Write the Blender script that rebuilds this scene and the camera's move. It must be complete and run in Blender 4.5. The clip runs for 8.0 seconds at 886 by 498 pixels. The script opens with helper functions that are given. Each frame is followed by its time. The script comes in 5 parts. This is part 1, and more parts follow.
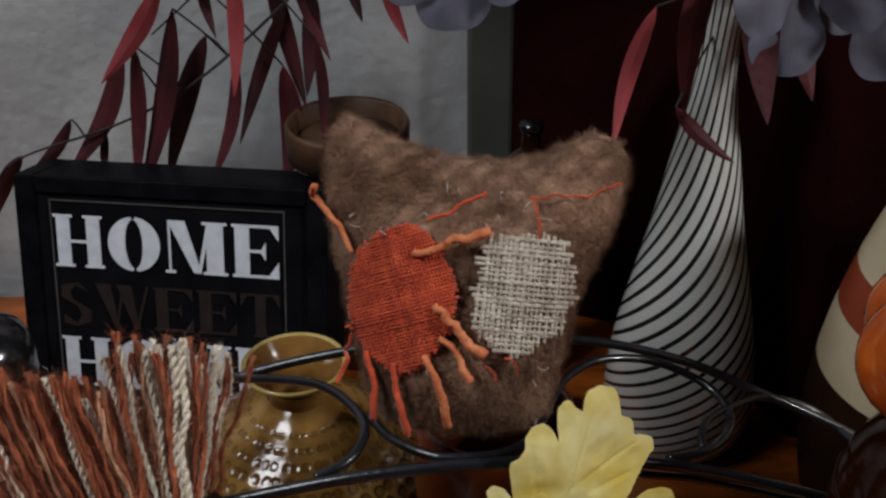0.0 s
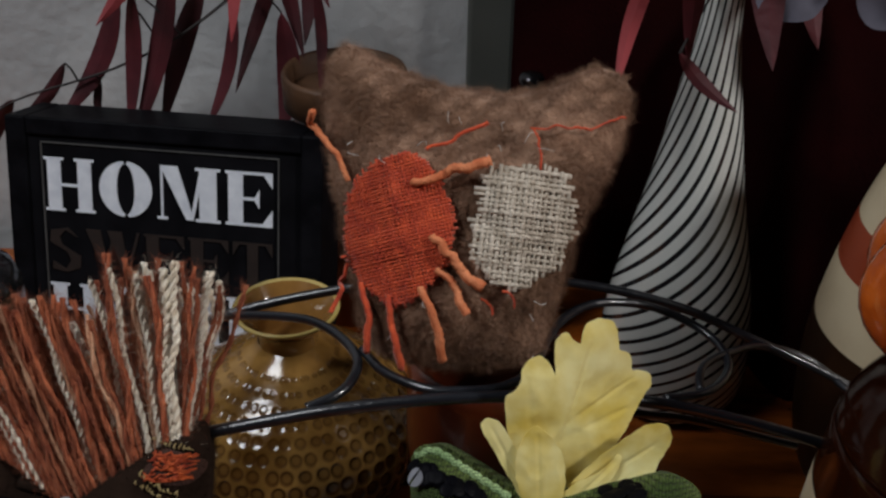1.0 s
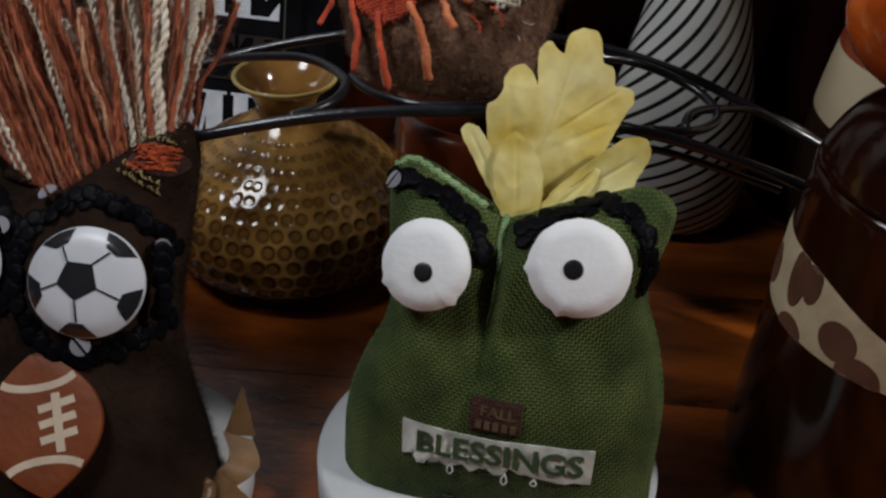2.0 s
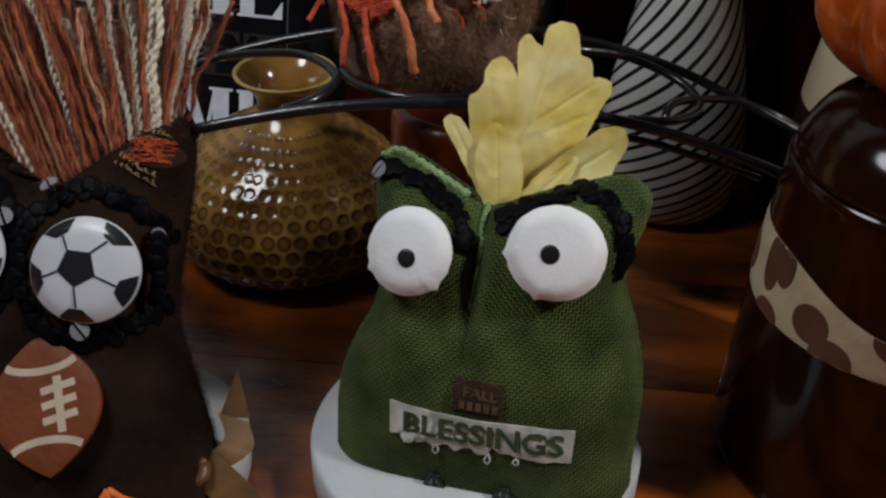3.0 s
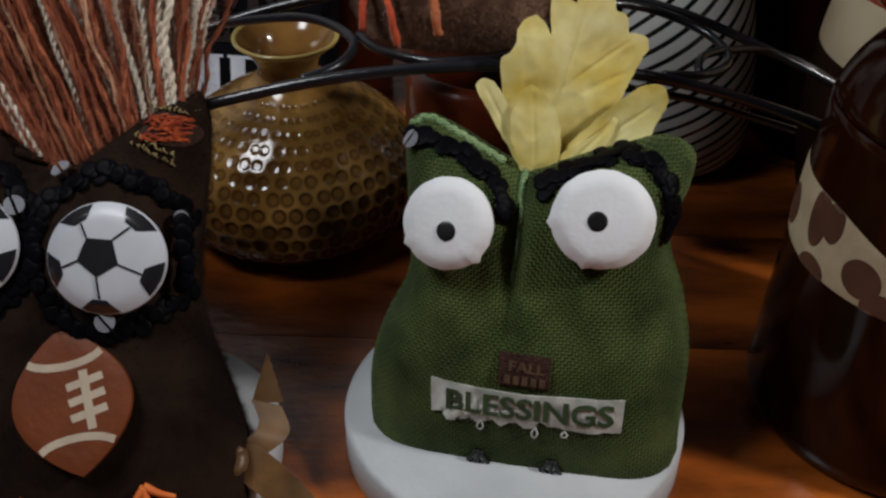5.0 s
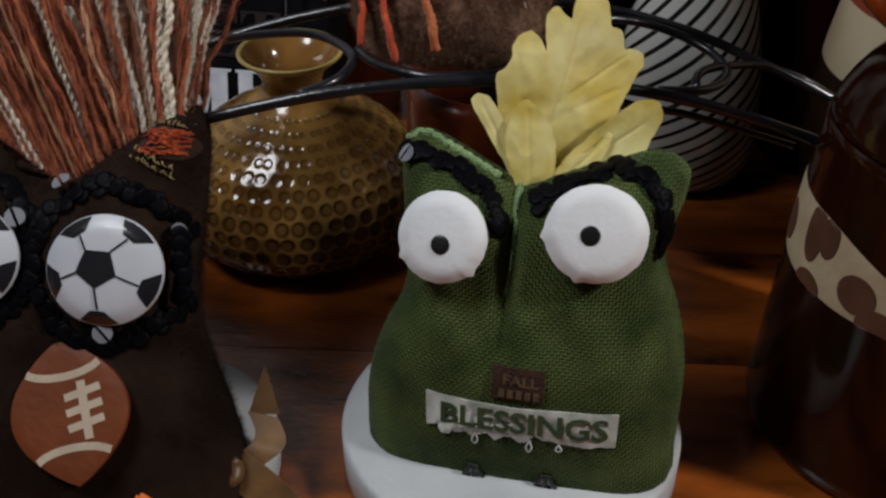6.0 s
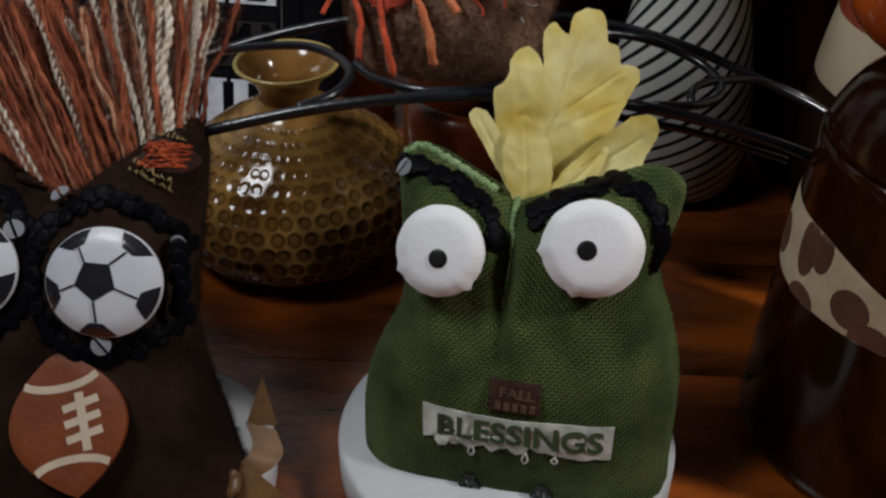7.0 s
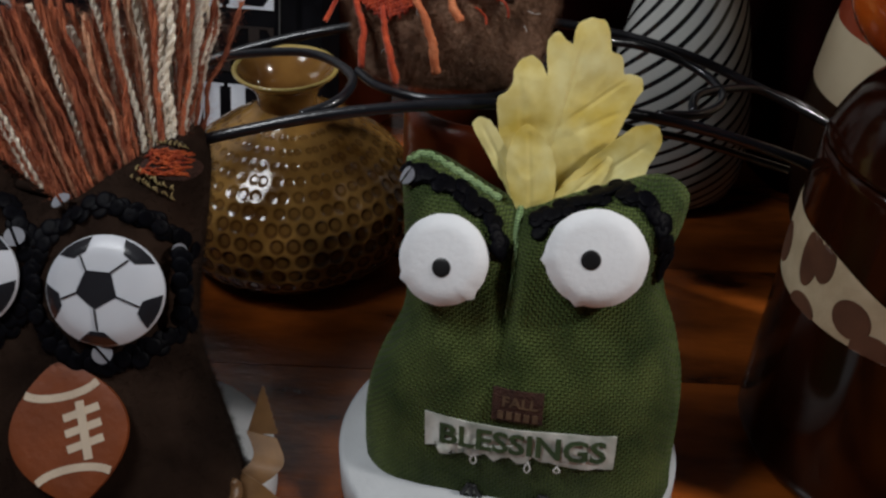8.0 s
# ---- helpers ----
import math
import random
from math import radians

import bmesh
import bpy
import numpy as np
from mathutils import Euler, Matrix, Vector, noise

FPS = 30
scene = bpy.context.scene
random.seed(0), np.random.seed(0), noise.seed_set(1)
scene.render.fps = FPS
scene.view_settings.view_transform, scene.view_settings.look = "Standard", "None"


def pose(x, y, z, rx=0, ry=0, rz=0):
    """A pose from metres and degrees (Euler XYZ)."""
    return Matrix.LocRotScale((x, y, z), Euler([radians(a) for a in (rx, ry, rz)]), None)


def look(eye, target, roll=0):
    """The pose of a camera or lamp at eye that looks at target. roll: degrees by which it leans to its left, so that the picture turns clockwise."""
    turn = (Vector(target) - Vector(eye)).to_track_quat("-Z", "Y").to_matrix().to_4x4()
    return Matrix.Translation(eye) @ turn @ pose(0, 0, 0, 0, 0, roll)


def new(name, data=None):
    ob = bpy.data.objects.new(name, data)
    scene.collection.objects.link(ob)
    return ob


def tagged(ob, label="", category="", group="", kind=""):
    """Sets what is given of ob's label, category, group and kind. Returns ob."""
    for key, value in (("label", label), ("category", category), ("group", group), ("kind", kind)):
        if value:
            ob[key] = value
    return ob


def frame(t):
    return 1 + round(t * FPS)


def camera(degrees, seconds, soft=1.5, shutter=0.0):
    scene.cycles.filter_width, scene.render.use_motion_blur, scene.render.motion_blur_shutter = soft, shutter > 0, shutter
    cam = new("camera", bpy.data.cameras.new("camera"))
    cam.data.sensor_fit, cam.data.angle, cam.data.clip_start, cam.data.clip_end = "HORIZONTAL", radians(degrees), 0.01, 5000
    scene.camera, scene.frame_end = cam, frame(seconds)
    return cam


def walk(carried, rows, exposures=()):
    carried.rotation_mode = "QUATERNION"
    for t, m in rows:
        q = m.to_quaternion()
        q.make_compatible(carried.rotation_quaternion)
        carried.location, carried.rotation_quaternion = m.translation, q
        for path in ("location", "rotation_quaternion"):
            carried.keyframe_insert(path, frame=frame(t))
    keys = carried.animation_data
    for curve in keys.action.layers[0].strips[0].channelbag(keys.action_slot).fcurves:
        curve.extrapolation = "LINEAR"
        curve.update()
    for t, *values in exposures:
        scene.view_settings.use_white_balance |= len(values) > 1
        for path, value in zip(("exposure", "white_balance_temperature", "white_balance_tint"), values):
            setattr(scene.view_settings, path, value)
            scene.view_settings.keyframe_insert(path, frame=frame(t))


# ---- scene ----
cam = camera(44.0, 8.0, soft=2.5)
PATH = [
    (0, (0.065, 0.043, 0.415), (0.009, 1.763, -0.604), -0.7),
    (0.5, (0.065, 0.044, 0.403), (0.008, 1.778, -0.593), -0.2),
    (1, (0.062, 0.036, 0.388), (0.024, 1.753, -0.636), 1.0),
    (1.5, (0.067, 0.009, 0.343), (0.029, 1.711, -0.707), 2.0),
    (2, (0.086, -0.018, 0.304), (-0.004, 1.665, -0.772), 2.8),
    (3.5, (0.106, -0.033, 0.31), (-0.046, 1.644, -0.77), 1.2),
    (4, (0.088, -0.034, 0.297), (-0.006, 1.641, -0.792), 1.9),
    (4.5, (0.068, -0.031, 0.287), (0.037, 1.646, -0.803), 1.4),
    (5, (0.072, -0.015, 0.306), (0.013, 1.617, -0.849), 0.5),
    (6.5, (0.084, -0.017, 0.308), (-0.019, 1.633, -0.818), 0.1),
    (7, (0.079, -0.017, 0.312), (0.0, 1.632, -0.816), 0.6),
    (7.5, (0.078, -0.016, 0.312), (0.001, 1.637, -0.812), 0.7),
    (8, (0.073, -0.015, 0.314), (0.016, 1.636, -0.812), 1.2),
]
walk(cam, [(t, look(eye, target, roll)) for t, eye, target, roll in PATH])

# ---- world and lamps ----
TABLE = -0.042          # height of the table top
world = bpy.data.worlds.new("world")
scene.world = world
world.use_nodes = True
world.node_tree.nodes["Background"].inputs[0].default_value = (0.5, 0.6, 0.8, 1)
world.node_tree.nodes["Background"].inputs[1].default_value = 0.004
scene.view_settings.exposure = 0.0


def area_lamp(name, eye, target, size, watts, colour):
    data = bpy.data.lights.new(name, "AREA")
    data.shape, data.size, data.energy, data.color = "DISK", size, watts, colour
    ob = new(name, data)
    ob.matrix_world = look(eye, target)
    return ob


area_lamp("side_lamp", (0.98, 0.10, 0.84), (0.05, 0.45, 0.0), 0.14, 7.2, (1.0, 0.96, 0.93))
area_lamp("ceiling_lamp", (-0.52, 0.18, 0.98), (-0.02, 0.40, 0.0), 0.40, 5.9, (0.94, 0.97, 1.0))


# ---- materials ----
def rgb(c):
    return (*c, 1.0)


def paint(name, base, second=None, scale=60.0, rough=0.6, bump=0.0, bump_scale=300.0, metallic=0.0, sheen=0.0, coat=0.0, detail=6.0, mix=(0.35, 0.7), specular=0.5, sss=0.0):
    """A material with two colours mixed by noise, a finer noise for relief, and optional gloss coat or sheen."""
    m = bpy.data.materials.new(name)
    m.use_nodes = True
    n, link = m.node_tree.nodes, m.node_tree.links.new
    b = n["Principled BSDF"]
    b.inputs["Roughness"].default_value, b.inputs["Metallic"].default_value = rough, metallic
    b.inputs["Specular IOR Level"].default_value = specular
    b.inputs["Sheen Weight"].default_value, b.inputs["Coat Weight"].default_value = sheen, coat
    b.inputs["Coat Roughness"].default_value = 0.05
    co = n.new("ShaderNodeTexCoord")
    noise_a = n.new("ShaderNodeTexNoise")
    noise_a.inputs["Scale"].default_value, noise_a.inputs["Detail"].default_value = scale, detail
    link(co.outputs["Object"], noise_a.inputs["Vector"])
    ramp = n.new("ShaderNodeValToRGB")
    ramp.color_ramp.elements[0].position, ramp.color_ramp.elements[1].position = mix
    ramp.color_ramp.elements[0].color, ramp.color_ramp.elements[1].color = rgb(base), rgb(second or base)
    link(noise_a.outputs["Fac"], ramp.inputs["Fac"])
    link(ramp.outputs["Color"], b.inputs["Base Color"])
    if bump:
        noise_b, bp = n.new("ShaderNodeTexNoise"), n.new("ShaderNodeBump")
        noise_b.inputs["Scale"].default_value, noise_b.inputs["Detail"].default_value = bump_scale, 4.0
        bp.inputs["Strength"].default_value, bp.inputs["Distance"].default_value = min(1.0, bump), 0.002
        link(co.outputs["Object"], noise_b.inputs["Vector"])
        link(noise_b.outputs["Fac"], bp.inputs["Height"])
        link(bp.outputs["Normal"], b.inputs["Normal"])
    return m


def shift_by_piece(m, amount=0.25):
    """Lets each object of a material differ a little in brightness."""
    n, link = m.node_tree.nodes, m.node_tree.links.new
    b = n["Principled BSDF"]
    source = b.inputs["Base Color"].links[0].from_socket
    info, hsv, rng = n.new("ShaderNodeObjectInfo"), n.new("ShaderNodeHueSaturation"), n.new("ShaderNodeMapRange")
    rng.inputs["To Min"].default_value, rng.inputs["To Max"].default_value = 1 - amount, 1 + amount
    link(info.outputs["Random"], rng.inputs["Value"])
    link(rng.outputs["Result"], hsv.inputs["Value"])
    link(source, hsv.inputs["Color"])
    link(hsv.outputs["Color"], b.inputs["Base Color"])
    return m


def woven(name, dark, light, pitch, rough=0.8, strength=0.8, sheen=0.05):
    """Plain-weave cloth: crossing waves of two directions in the thing's own x and z."""
    m = paint(name, dark, light, scale=45, rough=rough, sheen=sheen, specular=0.2)
    n, link = m.node_tree.nodes, m.node_tree.links.new
    b = n["Principled BSDF"]
    co, sep = n.new("ShaderNodeTexCoord"), n.new("ShaderNodeSeparateXYZ")
    warp, add = n.new("ShaderNodeTexNoise"), n.new("ShaderNodeVectorMath")
    warp.inputs["Scale"].default_value = 40
    add.operation = "MULTIPLY_ADD"
    add.inputs[1].default_value = (0.003, 0.003, 0.003)
    link(co.outputs["Object"], warp.inputs["Vector"])
    link(warp.outputs["Color"], add.inputs[0])
    link(co.outputs["Object"], add.inputs[2])
    link(add.outputs["Vector"], sep.inputs["Vector"])

    def math(op, a, bb=None):
        q = n.new("ShaderNodeMath")
        q.operation = op
        for i, v in enumerate((a, bb)):
            if v is None:
                continue
            if isinstance(v, (int, float)):
                q.inputs[i].default_value = v
            else:
                link(v, q.inputs[i])
        return q.outputs[0]

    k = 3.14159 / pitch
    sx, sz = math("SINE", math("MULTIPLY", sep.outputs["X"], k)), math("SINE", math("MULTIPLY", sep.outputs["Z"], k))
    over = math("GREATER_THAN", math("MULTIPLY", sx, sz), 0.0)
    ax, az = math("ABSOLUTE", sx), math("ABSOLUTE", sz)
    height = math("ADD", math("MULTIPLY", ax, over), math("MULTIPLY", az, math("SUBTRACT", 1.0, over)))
    bp = n.new("ShaderNodeBump")
    bp.inputs["Strength"].default_value, bp.inputs["Distance"].default_value = strength, pitch * 0.5
    link(height, bp.inputs["Height"])
    link(bp.outputs["Normal"], b.inputs["Normal"])
    # Weave shading put into the colour: dark gaps, bright thread tops.
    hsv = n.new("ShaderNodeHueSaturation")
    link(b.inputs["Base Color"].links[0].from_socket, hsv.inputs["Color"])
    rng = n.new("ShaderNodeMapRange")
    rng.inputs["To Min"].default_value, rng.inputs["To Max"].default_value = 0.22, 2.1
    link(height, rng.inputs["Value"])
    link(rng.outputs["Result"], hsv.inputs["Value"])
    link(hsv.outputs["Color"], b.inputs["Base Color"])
    return m


def wood_material():
    # Wood tone and pools of sheen share the broad bright blotches in the colour.
    m = paint("varnished_wood", (0.026, 0.0052, 0.0012), (0.60, 0.148, 0.020), scale=10, rough=0.27, coat=0.6, bump=0.28, bump_scale=110, detail=10, mix=(0.35, 0.69))
    n, link = m.node_tree.nodes, m.node_tree.links.new
    b = n["Principled BSDF"]
    b.inputs["Coat Roughness"].default_value = 0.15
    co, mp = n.new("ShaderNodeTexCoord"), n.new("ShaderNodeMapping")
    info, plus = n.new("ShaderNodeObjectInfo"), n.new("ShaderNodeVectorMath")
    mp.inputs["Scale"].default_value = (1.0, 2.6, 3.0)
    link(info.outputs["Random"], plus.inputs[1])
    link(co.outputs["Object"], plus.inputs[0])
    link(plus.outputs["Vector"], mp.inputs["Vector"])
    for node in list(n):
        if node.bl_idname == "ShaderNodeTexNoise":
            link(mp.outputs["Vector"], node.inputs["Vector"])
    return shift_by_piece(m, 0.25)


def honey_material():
    """Amber glazing; a point attribute paints pooled tone and recess shade into dimples."""
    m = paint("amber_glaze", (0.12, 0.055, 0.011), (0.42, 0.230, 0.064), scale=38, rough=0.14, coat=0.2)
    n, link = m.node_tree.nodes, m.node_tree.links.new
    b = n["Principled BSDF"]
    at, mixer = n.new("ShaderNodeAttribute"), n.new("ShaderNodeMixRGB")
    at.attribute_name = "glaze_shade"
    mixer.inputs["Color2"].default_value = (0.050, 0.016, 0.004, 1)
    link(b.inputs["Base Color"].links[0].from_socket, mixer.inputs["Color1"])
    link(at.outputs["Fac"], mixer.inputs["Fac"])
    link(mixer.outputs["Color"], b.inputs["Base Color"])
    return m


def spiral_material(turns, p0, growth):
    """White glass with thin dark lines that wind round the axis and grow steeper upwards."""
    m = paint("striped_glass", (0.54, 0.56, 0.54), (0.64, 0.65, 0.62), scale=18, rough=0.13, coat=0.7)
    n, link = m.node_tree.nodes, m.node_tree.links.new
    b = n["Principled BSDF"]
    co, sep = n.new("ShaderNodeTexCoord"), n.new("ShaderNodeSeparateXYZ")
    link(co.outputs["Object"], sep.inputs["Vector"])

    def math(op, *values):
        q = n.new("ShaderNodeMath")
        q.operation = op
        for i, v in enumerate(values):
            if isinstance(v, (int, float)):
                q.inputs[i].default_value = v
            else:
                link(v, q.inputs[i])
        return q.outputs[0]

    angle = math("ARCTAN2", sep.outputs["Y"], sep.outputs["X"])
    rise = math("MULTIPLY", math("EXPONENT", math("MULTIPLY", sep.outputs["Z"], -growth)), 1.0 / (growth * p0))
    wave = math("SINE", math("MULTIPLY", math("ADD", angle, rise), turns))
    ramp = n.new("ShaderNodeValToRGB")
    ramp.color_ramp.elements[0].position, ramp.color_ramp.elements[1].position = 0.17, 0.30
    ramp.color_ramp.elements[0].color, ramp.color_ramp.elements[1].color = (1, 1, 1, 1), (0, 0, 0, 1)
    link(math("MULTIPLY_ADD", wave, 0.5, 0.5), ramp.inputs["Fac"])
    mixer = n.new("ShaderNodeMixRGB")
    mixer.inputs["Color2"].default_value = (0.012, 0.012, 0.014, 1)
    link(b.inputs["Base Color"].links[0].from_socket, mixer.inputs["Color1"])
    link(ramp.outputs["Color"], mixer.inputs["Fac"])
    link(mixer.outputs["Color"], b.inputs["Base Color"])
    return m


def glass_material(name, colour, rough=0.05):
    m = bpy.data.materials.new(name)
    m.use_nodes = True
    b = m.node_tree.nodes["Principled BSDF"]
    b.inputs["Base Color"].default_value, b.inputs["Roughness"].default_value = rgb(colour), rough
    b.inputs["Transmission Weight"].default_value, b.inputs["IOR"].default_value = 1.0, 1.48
    return m


M = {
    "wood": wood_material(),
    "plaster": paint("rough_plaster", (0.44, 0.45, 0.46), (0.56, 0.57, 0.58), scale=9, rough=0.9, bump=0.9, bump_scale=95),
    "trim": paint("grey_strip", (0.07, 0.078, 0.07), (0.10, 0.105, 0.095), scale=12, rough=0.6),
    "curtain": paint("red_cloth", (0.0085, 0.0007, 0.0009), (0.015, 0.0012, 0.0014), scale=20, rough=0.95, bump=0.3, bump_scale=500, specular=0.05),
    "floor": paint("dull_floor", (0.10, 0.06, 0.035), (0.16, 0.10, 0.06), scale=5, rough=0.6),
    "ceiling": paint("dim_paint", (0.12, 0.11, 0.10), (0.15, 0.14, 0.13), scale=4, rough=0.9),
    "black_wood": paint("black_paint", (0.003, 0.003, 0.004), (0.007, 0.007, 0.009), scale=60, rough=0.5, bump=0.2, bump_scale=250, specular=0.035),
    "panel": paint("black_panel", (0.004, 0.004, 0.005), (0.008, 0.008, 0.010), scale=40, rough=0.6, specular=0.03),
    "line": paint("grey_line", (0.05, 0.05, 0.05), (0.075, 0.075, 0.075), scale=90, rough=0.6),
    "letter": paint("white_letter", (0.58, 0.62, 0.70), (0.72, 0.76, 0.83), scale=120, rough=0.55),
    "dark_letter": paint("brown_letter", (0.011, 0.006, 0.005), (0.018, 0.011, 0.009), scale=90, rough=0.6),
    "brown_fur": paint("brown_plush", (0.17, 0.088, 0.052), (0.46, 0.280, 0.190), scale=26, rough=0.95, bump=1.0, bump_scale=420, sheen=0.12, specular=0.15),
    "felt": paint("brown_felt", (0.010, 0.0052, 0.0034), (0.034, 0.0188, 0.0124), scale=22, rough=0.95, bump=0.25, bump_scale=1800, specular=0.1),
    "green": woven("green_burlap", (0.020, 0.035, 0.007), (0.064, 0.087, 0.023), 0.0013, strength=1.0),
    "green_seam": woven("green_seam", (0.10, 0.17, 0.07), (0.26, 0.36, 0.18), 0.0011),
    "red_jute": paint("red_jute", (0.40, 0.034, 0.008), (0.66, 0.088, 0.020), scale=150, rough=0.85, bump=0.5, bump_scale=900, sheen=0.2),
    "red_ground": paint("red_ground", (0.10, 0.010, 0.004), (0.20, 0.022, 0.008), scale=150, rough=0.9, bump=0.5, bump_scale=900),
    "orange_jute": paint("orange_jute", (0.55, 0.14, 0.05), (0.75, 0.27, 0.12), scale=160, rough=0.85, bump=0.5, bump_scale=900),
    "tan_jute": paint("tan_jute", (0.40, 0.34, 0.27), (0.68, 0.61, 0.52), scale=200, rough=0.85, bump=0.5, bump_scale=900),
    "yarn_rust": shift_by_piece(paint("rust_yarn", (0.27, 0.058, 0.023), (0.56, 0.165, 0.070), scale=110, rough=0.9, bump=0.8, bump_scale=1200, sheen=0.04), 0.3),
    "yarn_cream": shift_by_piece(paint("cream_yarn", (0.76, 0.66, 0.52), (0.92, 0.86, 0.74), scale=110, rough=0.9, bump=0.8, bump_scale=1200, sheen=0.04), 0.2),
    "yarn_tan": shift_by_piece(paint("tan_yarn", (0.48, 0.20, 0.105), (0.72, 0.44, 0.28), scale=110, rough=0.9, bump=0.8, bump_scale=1200, sheen=0.04), 0.25),
    "white_cloth": paint("white_button", (0.84, 0.86, 0.89), (0.89, 0.91, 0.94), scale=70, rough=0.55, bump=0.1, bump_scale=500),
    "ink": paint("black_print", (0.006, 0.006, 0.007), (0.012, 0.012, 0.013), scale=80, rough=0.4),
    "white_foam": paint("white_foam", (0.46, 0.48, 0.50), (0.56, 0.58, 0.60), scale=30, rough=0.75, bump=0.25, bump_scale=350),
    "sequin": paint("black_sequin", (0.002, 0.002, 0.003), (0.004, 0.004, 0.006), scale=90, rough=0.45, specular=0.04),
    # Clear sequins: the pale colour paints in the glint they catch.
    "sequin_glint": paint("glint_sequin", (0.20, 0.21, 0.24), (0.32, 0.33, 0.37), scale=90, rough=0.15, specular=0.8),
    "badge_white": paint("white_enamel", (0.54, 0.56, 0.61), (0.61, 0.63, 0.68), scale=40, rough=0.38, coat=0.1),
    "badge_black": paint("black_enamel", (0.012, 0.012, 0.016), (0.02, 0.02, 0.024), scale=40, rough=0.25, coat=0.5),
    "ball_orange": paint("orange_board", (0.145, 0.031, 0.0048), (0.20, 0.045, 0.0085), scale=60, rough=0.55, bump=0.15, bump_scale=300),
    "ball_line": paint("pale_print", (0.50, 0.40, 0.30), (0.60, 0.50, 0.38), scale=90, rough=0.6),
    "claw": paint("orange_felt", (0.70, 0.14, 0.02), (0.82, 0.22, 0.04), scale=120, rough=0.7),
    "ribbon": paint("tan_ribbon", (0.095, 0.046, 0.015), (0.20, 0.102, 0.036), scale=70, rough=0.42, bump=0.06, bump_scale=900, sheen=0.1),
    "leaf": paint("yellow_leaf", (0.72, 0.55, 0.10), (0.93, 0.86, 0.42), scale=48, rough=0.7, bump=0.08, bump_scale=260, sheen=0.2),
    "leaf_tip": paint("pale_leaf", (0.76, 0.66, 0.20), (0.90, 0.84, 0.46), scale=30, rough=0.7, bump=0.08, bump_scale=260),
    "label": paint("worn_label", (0.30, 0.32, 0.28), (0.62, 0.62, 0.58), scale=130, rough=0.6, mix=(0.3, 0.6)),
    "label_ink": paint("green_print", (0.03, 0.06, 0.02), (0.06, 0.10, 0.035), scale=90, rough=0.8),
    "thread_white": paint("pale_thread", (0.6, 0.6, 0.58), (0.7, 0.7, 0.68), scale=90, rough=0.6),
    "patch": paint("brown_patch", (0.030, 0.009, 0.005), (0.055, 0.018, 0.009), scale=150, rough=0.85, bump=0.6, bump_scale=900),
    "patch_ink": paint("tan_print", (0.08, 0.045, 0.024), (0.16, 0.10, 0.055), scale=150, rough=0.8),
    "tag_orange": paint("orange_embroidery", (0.34, 0.035, 0.008), (0.66, 0.12, 0.022), scale=260, rough=0.7, bump=0.9, bump_scale=1200),
    "tag_gold": paint("gold_embroidery", (0.28, 0.20, 0.07), (0.55, 0.44, 0.20), scale=260, rough=0.6, bump=0.9, bump_scale=1200),
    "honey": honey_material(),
    "lip": paint("honey_lip", (0.36, 0.26, 0.07), (0.56, 0.43, 0.16), scale=35, rough=0.12, coat=0.7),
    "inside": paint("vase_inside", (0.16, 0.07, 0.018), (0.34, 0.18, 0.05), scale=30, rough=0.15, coat=0.6),
    "spiral": spiral_material(19, 0.017, 8.0),
    "iron": paint("black_iron", (0.008, 0.009, 0.012), (0.016, 0.018, 0.024), scale=70, rough=0.30, coat=0.4, metallic=0.2, bump=0.2, bump_scale=200),
    "rust_pot": paint("rust_glaze", (0.035, 0.006, 0.002), (0.16, 0.028, 0.006), scale=16, rough=0.3, coat=0.4),
    "clay_pot": paint("brown_clay", (0.045, 0.019, 0.008), (0.105, 0.047, 0.019), scale=30, rough=0.6, bump=0.3, bump_scale=150),
    "amber_dark": paint("dark_amber_glass", (0.006, 0.0014, 0.0006), (0.024, 0.0052, 0.0014), scale=14, rough=0.12, coat=0.0, specular=0.32),
    "paper": paint("cream_paper", (0.42, 0.33, 0.21), (0.52, 0.42, 0.28), scale=80, rough=0.7, bump=0.15, bump_scale=500),
    "paper_brown": paint("brown_print", (0.075, 0.030, 0.016), (0.12, 0.05, 0.026), scale=80, rough=0.6),
    "orange_glass": paint("orange_glaze", (0.34, 0.050, 0.006), (0.62, 0.13, 0.015), scale=60, rough=0.16, coat=0.7, bump=0.4, bump_scale=140),
    "cream_glaze": paint("cream_glaze", (0.50, 0.40, 0.26), (0.60, 0.50, 0.34), scale=25, rough=0.35),
    "brick_glaze": paint("brick_glaze", (0.20, 0.030, 0.012), (0.28, 0.05, 0.02), scale=25, rough=0.35),
    "brown_glaze": paint("brown_glaze", (0.012, 0.005, 0.0025), (0.026, 0.011, 0.005), scale=25, rough=0.4, specular=0.12),
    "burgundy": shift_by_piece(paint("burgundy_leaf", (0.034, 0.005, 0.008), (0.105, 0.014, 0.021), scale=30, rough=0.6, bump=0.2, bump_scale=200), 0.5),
    # Rose copy of the burgundy: light on some leaves, put into the colour.
    "lit_leaf": paint("lit_burgundy_leaf", (0.34, 0.050, 0.058), (0.48, 0.095, 0.105), scale=30, rough=0.6),
    "stem": paint("dark_stem", (0.020, 0.018, 0.018), (0.045, 0.035, 0.034), scale=90, rough=0.8),
    "grey_petal": paint("grey_petal", (0.055, 0.055, 0.08), (0.135, 0.135, 0.185), scale=30, rough=0.8),
    "dark_metal": paint("dark_metal", (0.05, 0.05, 0.055), (0.10, 0.10, 0.11), scale=40, rough=0.16, metallic=0.9),
    "clear": glass_material("clear_glass", (0.85, 0.88, 0.9)),
}

# ---- builders ----
from mathutils.bvhtree import BVHTree


